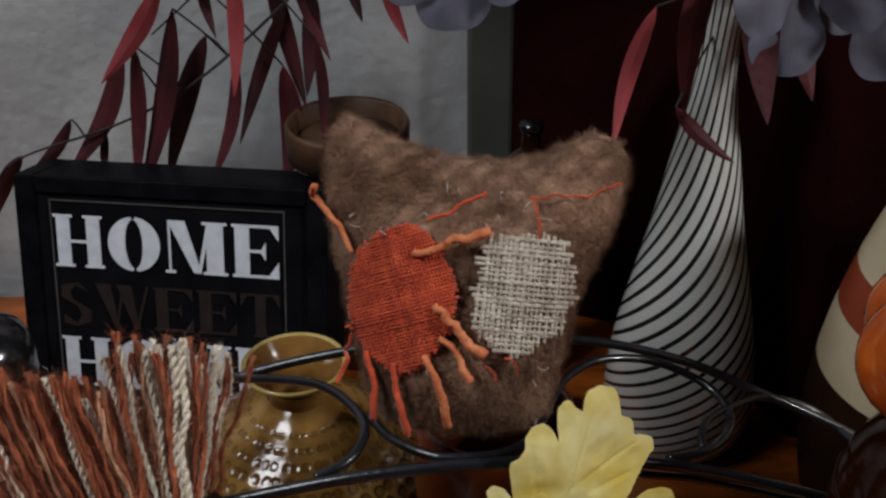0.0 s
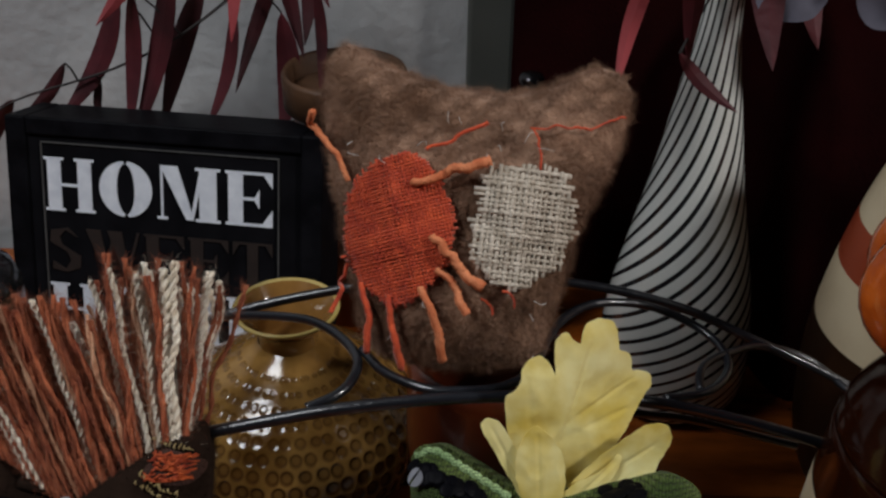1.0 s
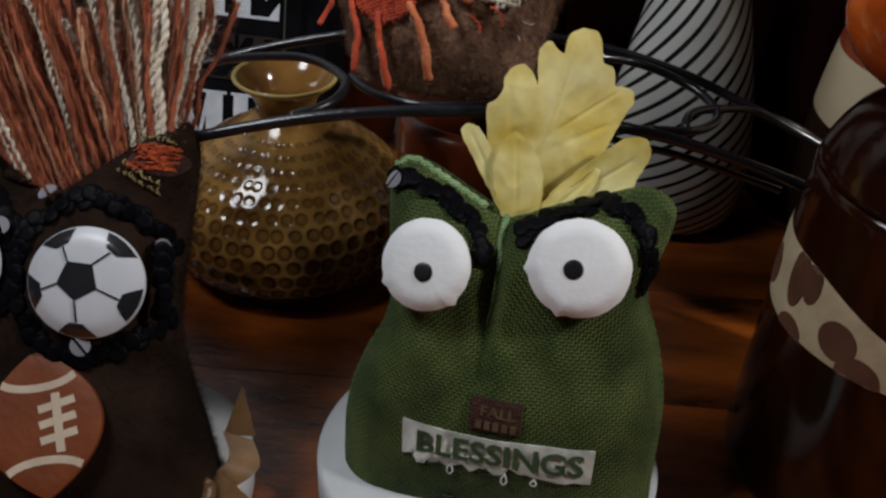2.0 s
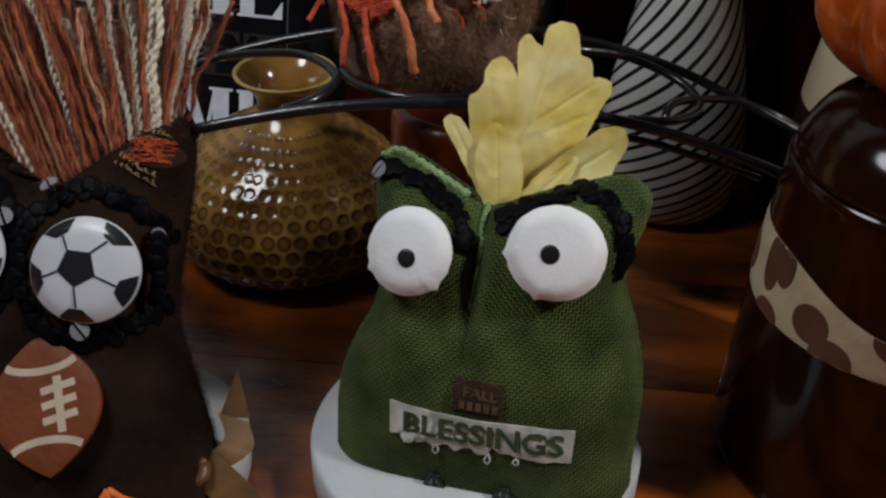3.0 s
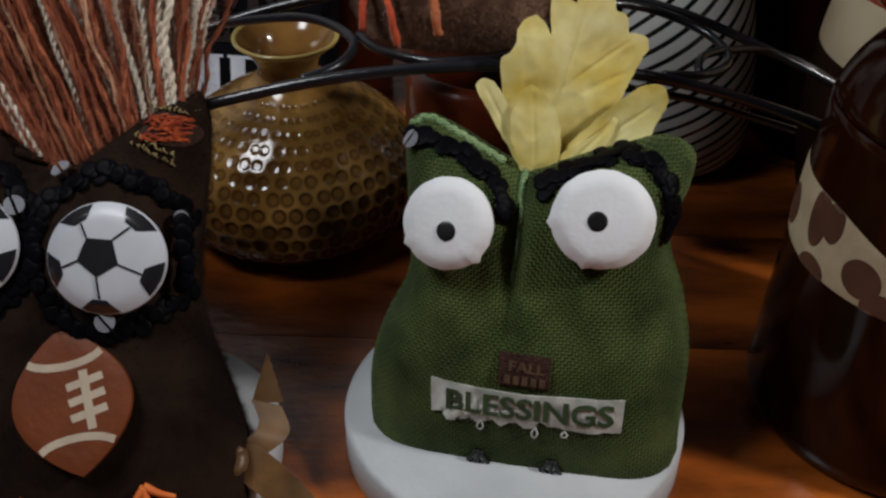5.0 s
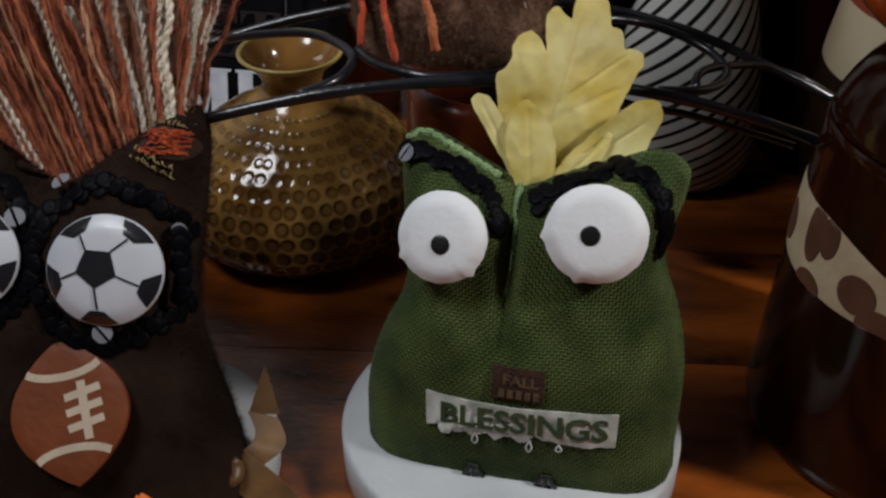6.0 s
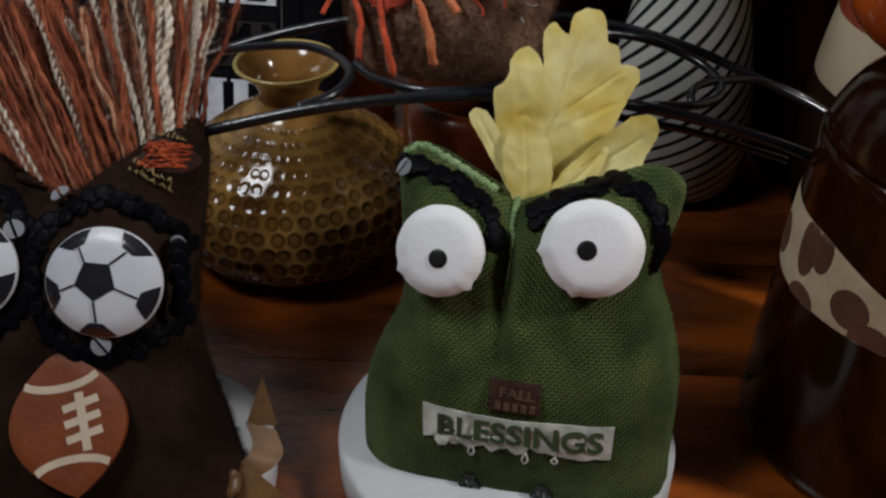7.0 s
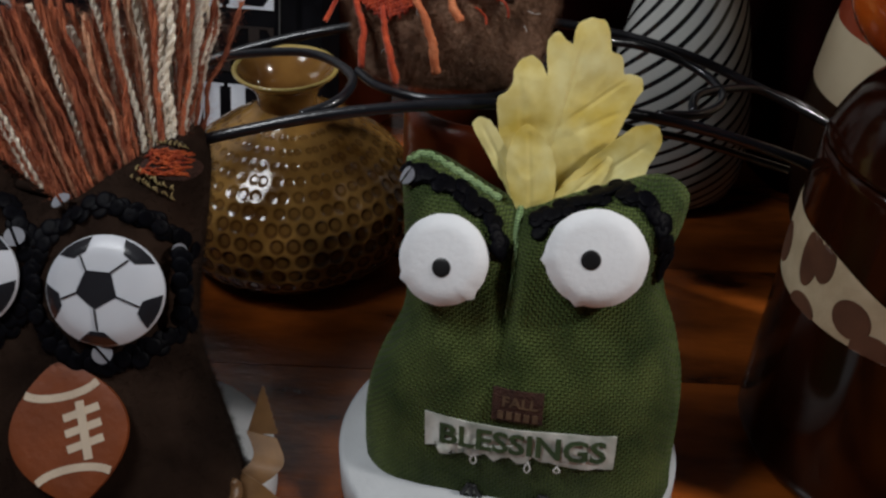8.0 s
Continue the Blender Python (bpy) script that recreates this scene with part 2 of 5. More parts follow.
def mesh_object(name, verts, faces, material, smooth=True):
    me = bpy.data.meshes.new(name)
    me.from_pydata([tuple(v) for v in verts], [], [tuple(f) for f in faces])
    me.materials.append(material)
    if smooth:
        me.polygons.foreach_set("use_smooth", [True] * len(me.polygons))
    me.update()
    return new(name, me)


def put_under(ob, parent, label="", m=None):
    ob.parent = parent
    if m is not None:
        ob.matrix_basis = m
    return tagged(ob, label=label)


def part(name, geometry, material, parent, label="", smooth=True, m=None):
    """One mesh object under a thing or a part."""
    return put_under(mesh_object(name, geometry[0], geometry[1], material, smooth), parent, label, m)


def thing(name, m, label, category, group="", kind=""):
    ob = new(name)
    ob.empty_display_size = 0.01
    ob.matrix_basis = m
    return tagged(ob, label=label, category=category, group=group, kind=kind)


def joined(*geos):
    verts, faces = [], []
    for v, f in geos:
        n = len(verts)
        verts += [tuple(p) for p in v]
        faces += [tuple(i + n for i in q) for q in f]
    return verts, faces


def moved(geo, m):
    return [tuple(m @ Vector(v)) for v in geo[0]], geo[1]


def box(x0, x1, y0, y1, z0, z1, b=0.0):
    """A box with chamfered edges (b) of 24 corners."""
    if b <= 0:
        v = [(x, y, z) for x in (x0, x1) for y in (y0, y1) for z in (z0, z1)]
        return v, [(0, 1, 3, 2), (4, 6, 7, 5), (0, 4, 5, 1), (2, 3, 7, 6), (0, 2, 6, 4), (1, 5, 7, 3)]
    bm = bmesh.new()
    bmesh.ops.create_cube(bm, size=1)
    for v in bm.verts:
        v.co = Vector(((x0 + x1) / 2 + v.co.x * (x1 - x0), (y0 + y1) / 2 + v.co.y * (y1 - y0), (z0 + z1) / 2 + v.co.z * (z1 - z0)))
    bmesh.ops.bevel(bm, geom=bm.edges[:], offset=b, segments=2, affect="EDGES", profile=0.5)
    bm.verts.index_update()
    geo = [tuple(v.co) for v in bm.verts], [tuple(v.index for v in f.verts) for f in bm.faces]
    bm.free()
    return geo


def lathe(profile, n=64, squash=1.0):
    """A turned body from (radius, height) pairs, closed where the radius is 0."""
    verts, faces, k = [], [], len(profile)
    for i in range(n):
        a = 2 * math.pi * i / n
        verts += [(r * math.cos(a), squash * r * math.sin(a), z) for r, z in profile]
    for i in range(n):
        j = (i + 1) % n
        faces += [(i * k + q, j * k + q, j * k + q + 1, i * k + q + 1) for q in range(k - 1)]
    return verts, faces


def spline(points, n, closed=False):
    """A smooth (Catmull-Rom) line through the points."""
    pts = [Vector(p) for p in points]
    if not closed:
        pts = [2 * pts[0] - pts[1]] + pts + [2 * pts[-1] - pts[-2]]
    count = len(points) if closed else len(points) - 1
    out = []
    for i in range(n):
        s = i / n * count if closed else i / (n - 1) * count
        q = min(int(s), count - 1)
        u = s - q
        a, b, c, d = (pts[(q + e - 1) % len(pts)] for e in range(4)) if closed else (pts[q + e] for e in range(4))
        out.append(0.5 * (2 * b + (c - a) * u + (2 * a - 5 * b + 4 * c - d) * u * u + (3 * b - a - 3 * c + d) * u ** 3))
    return out


def tube(path, radius, sides=8, twist=0.0, lobes=0.0, taper=None):
    """A round or twisted cord along a path, with closed ends."""
    path = [Vector(p) for p in path]
    verts, faces, up, run = [], [], None, 0.0
    for i, p in enumerate(path):
        way = (path[min(i + 1, len(path) - 1)] - path[max(i - 1, 0)]).normalized()
        if up is None:
            up = way.orthogonal().normalized()
        up = (up - way * up.dot(way)).normalized()
        side = way.cross(up)
        if i:
            run += (p - path[i - 1]).length
        r = radius * (taper(i / (len(path) - 1)) if taper else 1.0)
        for q in range(sides):
            a = 2 * math.pi * q / sides
            k = 1 + lobes * math.cos(2 * (a - twist * run))
            verts.append(p + r * k * (math.cos(a) * up + math.sin(a) * side))
    for i in range(len(path) - 1):
        for q in range(sides):
            e = (q + 1) % sides
            faces.append((i * sides + q, i * sides + e, (i + 1) * sides + e, (i + 1) * sides + q))
    faces += [tuple(reversed(range(sides))), tuple(range((len(path) - 1) * sides, len(path) * sides))]
    return verts, faces


def plate(outline, front, back, rings=10, n=72, centre=None, smooth_outline=True, seam=False):
    """A body between two depths over a star-shaped outline in x and z. front and back give y at (x, z, s): s is 0 in the middle, 1 at the edge."""
    edge = [Vector((p[0], p[1], 0)) for p in outline]
    edge = spline(edge, n, closed=True) if smooth_outline else edge
    turn = sum(a.x * b.y - a.y * b.x for a, b in zip(edge, edge[1:] + edge[:1]))
    edge = edge if turn > 0 else edge[::-1]
    n = len(edge)
    c = Vector((*centre, 0)) if centre else sum(edge, Vector()) / n
    verts, faces = [], []
    for depth in (front, back):
        verts.append((c.x, depth(c.x, c.y, 0.0), c.y))
        for r in range(1, rings + 1):
            s = r / rings
            for e in edge:
                p = c + s * (e - c)
                verts.append((p.x, depth(p.x, p.y, s), p.y))
    half = 1 + rings * n
    for h in (0, half):
        for i in range(n):
            j = (i + 1) % n
            tri = (h, h + 1 + i, h + 1 + j)
            faces.append(tri if h == 0 else tri[::-1])
            for r in range(rings - 1):
                a = h + 1 + r * n
                quad = (a + i, a + n + i, a + n + j, a + j)
                faces.append(quad if h == 0 else quad[::-1])
    rim = 1 + (rings - 1) * n
    if not seam:
        near, far = verts[rim:rim + n], verts[half + rim:half + rim + n]
        base = len(verts)
        verts += near + far
        faces += [(base + i, base + n + i, base + n + (i + 1) % n, base + (i + 1) % n) for i in range(n)]
        return verts, faces
    for i in range(n):
        j = (i + 1) % n
        faces.append((rim + i, half + rim + i, half + rim + j, rim + j))
    return verts, faces


def oval(cx, cz, rx, rz=None, n=24, turn=0.0):
    rz = rx if rz is None else rz
    t = math.radians(turn)
    pts = [(rx * math.cos(2 * math.pi * i / n), rz * math.sin(2 * math.pi * i / n)) for i in range(n)]
    return [(cx + x * math.cos(t) - z * math.sin(t), cz + x * math.sin(t) + z * math.cos(t)) for x, z in pts]


class Surface:
    """The front of a body, seen along its own y: depth and normal at (x, z)."""

    def __init__(self, geo):
        self.tree = BVHTree.FromPolygons([Vector(v) for v in geo[0]], geo[1])

    def at(self, x, z, default=0.0):
        hit, normal, _, _ = self.tree.ray_cast(Vector((x, -1, z)), Vector((0, 1, 0)))
        if hit is None:
            return default, Vector((0, -1, 0))
        return hit.y, (normal if normal.y < 0 else -normal)

    def out(self, x, z, lift):
        """Off the surface straight along the thing's own -y."""
        y = sum(self.at(x + dx, z + dz, None)[0] or self.at(x, z)[0] for dx, dz in ((0, 0), (0.003, 0), (-0.003, 0), (0, 0.003), (0, -0.003))) / 5
        return Vector((x, y - lift, z))

    def on(self, x, z, lift):
        y, normal = self.at(x, z)
        return Vector((x, y, z)) + normal * lift


def facing(place, normal, turn=0.0):
    """A pose whose -y looks along normal, with z kept upwards."""
    y = -Vector(normal).normalized()
    x = y.cross(Vector((0, 0, 1))).normalized()
    z = x.cross(y)
    m = Matrix((x, y, z)).transposed().to_4x4()
    return Matrix.Translation(place) @ m @ pose(0, 0, 0, 0, turn, 0)


def disc(rx, rz, thick, dome=0.0, n=40, wobble=0.0, seed=0, pleats=()):
    """A flat or domed button in x and z; its front looks along -y."""
    r = random.Random(seed)
    k = [1 + wobble * (r.random() - 0.5) + sum(0.075 for a in pleats if abs((i * 360 / n - a + 180) % 360 - 180) < 180 / n) for i in range(n)]
    pts = [(rx * k[i] * math.cos(2 * math.pi * i / n), rz * k[i] * math.sin(2 * math.pi * i / n)) for i in range(n)]
    rim = 0.82

    def front(x, z, s):
        return -thick - dome * (1 - s * s) + (0 if s < rim else (s - rim) / (1 - rim) * thick * 0.6)

    return plate(pts, front, lambda x, z, s: 0.0, rings=8, centre=(0, 0), smooth_outline=False)


def polygon(points, y0, y1):
    """A flat many-cornered slab in x and z between two depths."""
    n = len(points)
    verts = [(x, y0, z) for x, z in points] + [(x, y1, z) for x, z in points]
    faces = [tuple(range(n)), tuple(reversed(range(n, 2 * n)))]
    faces += [(i, i + n, (i + 1) % n + n, (i + 1) % n) for i in range(n)]
    return verts, faces


def text_geometry(words, width, height):
    """Letters of the built-in font as a flat mesh in x and z, fitted to a width and height about the origin."""
    curve = bpy.data.curves.new("words", "FONT")
    curve.body, curve.align_x, curve.resolution_u, curve.offset = words, "CENTER", 3, 0.03
    ob = new("words", curve)
    bpy.context.view_layer.update()
    me = bpy.data.meshes.new_from_object(ob.evaluated_get(bpy.context.evaluated_depsgraph_get()))
    co = np.array([v.co[:] for v in me.vertices])
    low, high = co.min(0), co.max(0)
    mid, span = (low + high) / 2, high - low
    verts = [((v[0] - mid[0]) / span[0] * width, 0.0, (v[1] - mid[1]) / span[1] * height) for v in co]
    faces = [tuple(p.vertices) for p in me.polygons]
    bpy.data.objects.remove(ob)
    bpy.data.meshes.remove(me)
    bpy.data.curves.remove(curve)
    return verts, faces


def wrapped(geo, surface, x0, z0, lift, turn=0.0):
    """Lays a flat figure in x and z on a surface."""
    t = math.radians(turn)
    out = []
    for x, y, z in geo[0]:
        u, w = x0 + x * math.cos(t) - z * math.sin(t), z0 + x * math.sin(t) + z * math.cos(t)
        d, _ = surface.at(u, w)
        out.append((u, d - lift + y, w))
    return out, geo[1]


def blades(surface_geo, count, length, width, seed, low=-9.0, droop=0.0, swirl=0.0):
    """Short tapering hairs all over a body's faces."""
    r = np.random.RandomState(seed)
    v = np.array([tuple(p) for p in surface_geo[0]])
    tris = np.array([t for f in surface_geo[1] for t in ((f[0], f[1], f[2]),) + (((f[0], f[2], f[3]),) if len(f) == 4 else ())])
    a, b, c = v[tris[:, 0]], v[tris[:, 1]], v[tris[:, 2]]
    normal = np.cross(b - a, c - a)
    area = np.linalg.norm(normal, axis=1)
    pick = r.choice(len(tris), count, p=area / area.sum())
    s, t = r.rand(count), r.rand(count)
    flip = s + t > 1
    s[flip], t[flip] = 1 - s[flip], 1 - t[flip]
    root = a[pick] + s[:, None] * (b - a)[pick] + t[:, None] * (c - a)[pick]
    n = normal[pick] / np.maximum(area[pick], 1e-12)[:, None]
    way = n + 0.9 * r.randn(count, 3) * 0.6 + np.array([0, 0, -droop])
    tuft = np.stack([np.sin(root @ np.array([310, 170, 420]) + q) + np.sin(root @ np.array([-520, 260, 330]) + 2 * q) for q in (0.3, 1.9, 4.1)], 1)
    way += swirl * tuft
    way /= np.linalg.norm(way, axis=1)[:, None]
    side = np.cross(way, r.randn(count, 3))
    side /= np.linalg.norm(side, axis=1)[:, None]
    far = length * (0.5 + r.rand(count))[:, None]
    mid = root + way * far * 0.6
    tip = root + way * far + 0.35 * far * r.randn(count, 3) * 0.6
    verts = np.stack([root - side * width, root + side * width, mid + side * width * 0.7, mid - side * width * 0.7, tip], 1).reshape(-1, 3)
    base = np.arange(count) * 5
    faces = [(i, i + 1, i + 2, i + 3) for i in base] + [(i + 3, i + 2, i + 4) for i in base]
    return verts.tolist(), [tuple(int(q) for q in f) for f in faces]


# ---- the room ----
def structure(name, geo, material, label, category):
    return tagged(mesh_object(name, geo[0], geo[1], material, smooth=False), label, category, kind="structure")


WALL_Y = 0.76
structure("floor", box(-1.7, 1.7, -1.7, 0.86, -0.84, -0.79), M["floor"], "plain brown floor under the table", "floor")
# Unseen ceiling and walls, kept dark so that little light bounces back.
structure("ceiling", box(-1.7, 1.7, -1.7, 0.86, 1.6, 1.65), M["ceiling"], "plain dark ceiling closing the room, unseen", "ceiling")
structure("wall_south", box(-1.7, 1.7, -1.75, -1.7, -0.79, 1.6), M["ceiling"], "plain dark wall behind the camera, unseen", "wall")
structure("wall_west", box(-1.75, -1.7, -1.7, 0.86, -0.79, 1.6), M["ceiling"], "plain dark side wall, unseen", "wall")
structure("wall_east", box(1.7, 1.75, -1.7, 0.86, -0.79, 1.6), M["ceiling"], "plain dark side wall, unseen", "wall")
structure("wall_north", box(-1.7, 1.7, WALL_Y, WALL_Y + 0.1, -0.79, 1.6), M["plaster"], "white wall with rough hand-trowelled plaster", "wall")
structure("trim", box(0.060, 0.092, WALL_Y - 0.012, WALL_Y + 0.001, -0.79, 1.6, 0.003), M["trim"], "darker grey-green upright strip beside the curtain", "trim")


def curtain_geometry(x0, x1, y, z0, z1):
    """A hanging cloth with rounded, uneven folds and real thickness."""
    cols, rows, verts = 160, 44, []
    for side in (0.0, 0.004):
        for j in range(rows + 1):
            h = j / rows
            for i in range(cols + 1):
                x = x0 + (x1 - x0) * i / cols
                fold = 0.006 * math.sin(x * 62 + 0.9 * math.sin(x * 17)) + 0.002 * math.sin(x * 140 + h * 2)
                z = z0 + (z1 - z0) * h
                # Low cloth bulges forward, added to darken the table's back at the right.
                u, w = min(1.0, max(0.0, (x - 0.215) / 0.05)), min(1.0, max(0.0, (0.26 - z) / 0.12))
                bulge = 0.132 * u * u * (3 - 2 * u) * w * w * (3 - 2 * w)
                verts.append((x, y - bulge + fold * (0.8 + 0.3 * h) + side, z))
    w, half, faces = cols + 1, (cols + 1) * (rows + 1), []
    for j in range(rows):
        for i in range(cols):
            a = j * w + i
            faces += [(a, a + 1, a + w + 1, a + w), (half + a, half + a + w, half + a + w + 1, half + a + 1)]
    for j in range(rows):
        for a, b in ((j * w, (j + 1) * w), (j * w + cols, (j + 1) * w + cols)):
            faces.append((a, b, half + b, half + a))
    return verts, faces


curtain = thing("curtain", pose(0, 0, 0), "dark red cloth curtain hanging to the table in soft folds", "curtain")
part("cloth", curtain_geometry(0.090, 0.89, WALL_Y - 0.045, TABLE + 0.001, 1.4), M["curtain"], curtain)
part("curtain_rod", tube([(0.05, WALL_Y - 0.04, 1.41), (1.1, WALL_Y - 0.04, 1.41)], 0.012, 12), M["iron"], curtain, "thin dark curtain rod")

table = thing("table", pose(0, 0, TABLE), "dark reddish-brown varnished plank table top", "table")
part("apron", box(-0.86, 0.86, -0.12, 0.70, -0.09, -0.026, 0.004), M["wood"], table)
for sx in (-0.80, 0.80):
    for sy in (-0.07, 0.65):
        part("leg", box(sx - 0.03, sx + 0.03, sy - 0.03, sy + 0.03, -0.748, -0.09, 0.004), M["wood"], table)
joints = [-0.15, -0.03, 0.095, 0.225, 0.399, 0.497, 0.590, 0.680, 0.74]
for y0, y1 in zip(joints, joints[1:]):
    part("plank", box(-0.9, 0.9, y0 + 0.0003, y1 - 0.0003, -0.026, 0.0), M["wood"], table, smooth=False)


# ---- the black letter sign ----
def slab(x0, x1, z0, z1):
    return [(x0, z0), (x1, z0), (x1, z1), (x0, z1)]


def glyph(letter, w, h):
    """Heavy stencil-cut roman letters as flat outlines inside w by h."""
    t, thin, serif = 0.27 * w, 0.05 * h, 0.06 * w

    def stem(x, width=t):
        return [slab(x, x + width, 0, h), slab(x - serif, x + width + serif, 0, thin), slab(x - serif, x + width + serif, h - thin, h)]

    def curve_side(sign):
        outer = [(w / 2 + sign * w * 0.5 * math.sin(a), h / 2 - h * 0.52 * math.cos(a)) for a in np.linspace(0.10, math.pi - 0.10, 16)]
        inner = [(w / 2 + sign * w * 0.17 * math.sin(a), h / 2 - h * 0.47 * math.cos(a)) for a in np.linspace(math.pi - 0.10, 0.10, 16)]
        return outer + inner if sign > 0 else (outer + inner)[::-1]

    if letter == "H":
        return stem(serif) + stem(w - t - serif) + [slab(t + serif, w - t - serif, h * 0.47, h * 0.47 + thin)]
    if letter == "O":
        return [curve_side(1), curve_side(-1)]
    if letter == "M":
        return [slab(0.06 * w, 0.06 * w + thin * 0.8, 0, h), slab(0, 0.16 * w, 0, thin), *stem(w - t - serif, t),
                [(0.06 * w, h), (0.06 * w + t, h), (0.58 * w, 0.02 * h), (0.46 * w, 0.02 * h)],
                [(0.52 * w, 0.02 * h), (0.57 * w, 0.02 * h), (w - t * 0.9, h), (w - t * 1.15, h)]]
    if letter == "E":
        return stem(serif, t * 1.15) + [slab(t, w, h - thin, h), slab(t, w, 0, thin), slab(t + serif, 0.72 * w, 0.48 * h, 0.48 * h + thin),
                                [(w, h), (w, 0.72 * h), (0.78 * w, h)], [(w, 0), (0.74 * w, 0), (w, 0.32 * h)],
                                [(0.72 * w, 0.34 * h), (0.72 * w, 0.68 * h), (0.62 * w, 0.53 * h), (0.62 * w, 0.48 * h)]]
    if letter == "T":
        return stem(w / 2 - t / 2) + [slab(0, w, h - thin, h), [(0, h), (0, 0.7 * h), (0.2 * w, h)], [(w, h), (0.8 * w, h), (w, 0.7 * h)]]
    if letter == "W":
        return [[(0, h), (t, h), (0.42 * w, 0), (0.33 * w, 0)], [(0.40 * w, h), (0.40 * w + t, h), (0.80 * w, 0), (0.70 * w, 0)],
                [(0.33 * w, 0), (0.38 * w, 0), (0.55 * w, h), (0.50 * w, h)], [(0.72 * w, 0), (0.77 * w, 0), (w, h), (0.95 * w, h)]]
    half = [(0.86 * w, 0.80 * h), (0.60 * w, h), (0.10 * w, 0.92 * h), (0.06 * w, 0.66 * h), (0.55 * w, 0.45 * h), (0.66 * w, 0.26 * h), (0.48 * w, 0.05 * h),
            (0.12 * w, 0.22 * h), (0.10 * w, 0.04 * h), (0.50 * w, -0.02 * h), (0.92 * w, 0.10 * h), (0.95 * w, 0.36 * h), (0.42 * w, 0.60 * h), (0.34 * w, 0.78 * h), (0.52 * w, 0.94 * h)]
    return [half[::-1]]


def row_of_letters(word, x0, x1, z0, z1, material, parent, y, gap=0.10, label=""):
    wide = {"M": 1.25, "W": 1.25, "O": 1.05, "H": 1.0, "E": 0.92, "T": 0.9, "S": 0.8}
    unit = (x1 - x0) / (sum(wide[c] for c in word) + gap * (len(word) - 1))
    x = x0
    for c in word:
        w = wide[c] * unit
        geo = joined(*[polygon([(x + px, z0 + pz) for px, pz in shape], y - 0.0008 - 0.00004 * k, y + 0.0004) for k, shape in enumerate(glyph(c, w, z1 - z0))])
        part("letter", geo, material, parent, label, smooth=False)
        x += w + gap * unit


sign = thing("word_sign", pose(-0.1275, 0.5913, TABLE, -14, 0, -6), "black wooden box sign with HOME SWEET HOME in white stencil letters", "sign")
part("panel", box(-0.083, 0.090, 0.000, 0.020, 0.003, 0.153), M["panel"], sign, smooth=False)
W0, W1, H0, H1 = -0.095, 0.102, 0.0, 0.161
for geo in (box(W0, W0 + 0.013, -0.0025, 0.046, H0, H1, 0.0012), box(W1 - 0.013, W1, -0.0025, 0.046, H0, H1, 0.0012),
            box(W0 + 0.013, W1 - 0.013, -0.0025, 0.046, H1 - 0.011, H1, 0.0012), box(W0 + 0.013, W1 - 0.013, -0.0025, 0.046, H0, H0 + 0.011, 0.0012)):
    part("frame_rail", geo, M["black_wood"], sign, smooth=False)
for geo in (box(-0.0735, -0.0728, -0.0012, 0.001, 0.016, 0.146), box(0.0748, 0.0755, -0.0012, 0.001, 0.016, 0.146), box(-0.0728, 0.0748, -0.0012, 0.001, 0.1453, 0.146), box(-0.0728, 0.0748, -0.0012, 0.001, 0.016, 0.0167)):
    part("border_line", geo, M["line"], sign, "thin grey border line", smooth=False)
row_of_letters("HOME", -0.072, 0.0715, 0.1030, 0.1366, M["letter"], sign, 0.0, label="white stencil letter")
row_of_letters("SWEET", -0.072, 0.0715, 0.0640, 0.0925, M["dark_letter"], sign, 0.0, label="dark brown stencil letter")
row_of_letters("HOME", -0.072, 0.0715, 0.0230, 0.0560, M["letter"], sign, 0.0, label="white stencil letter")


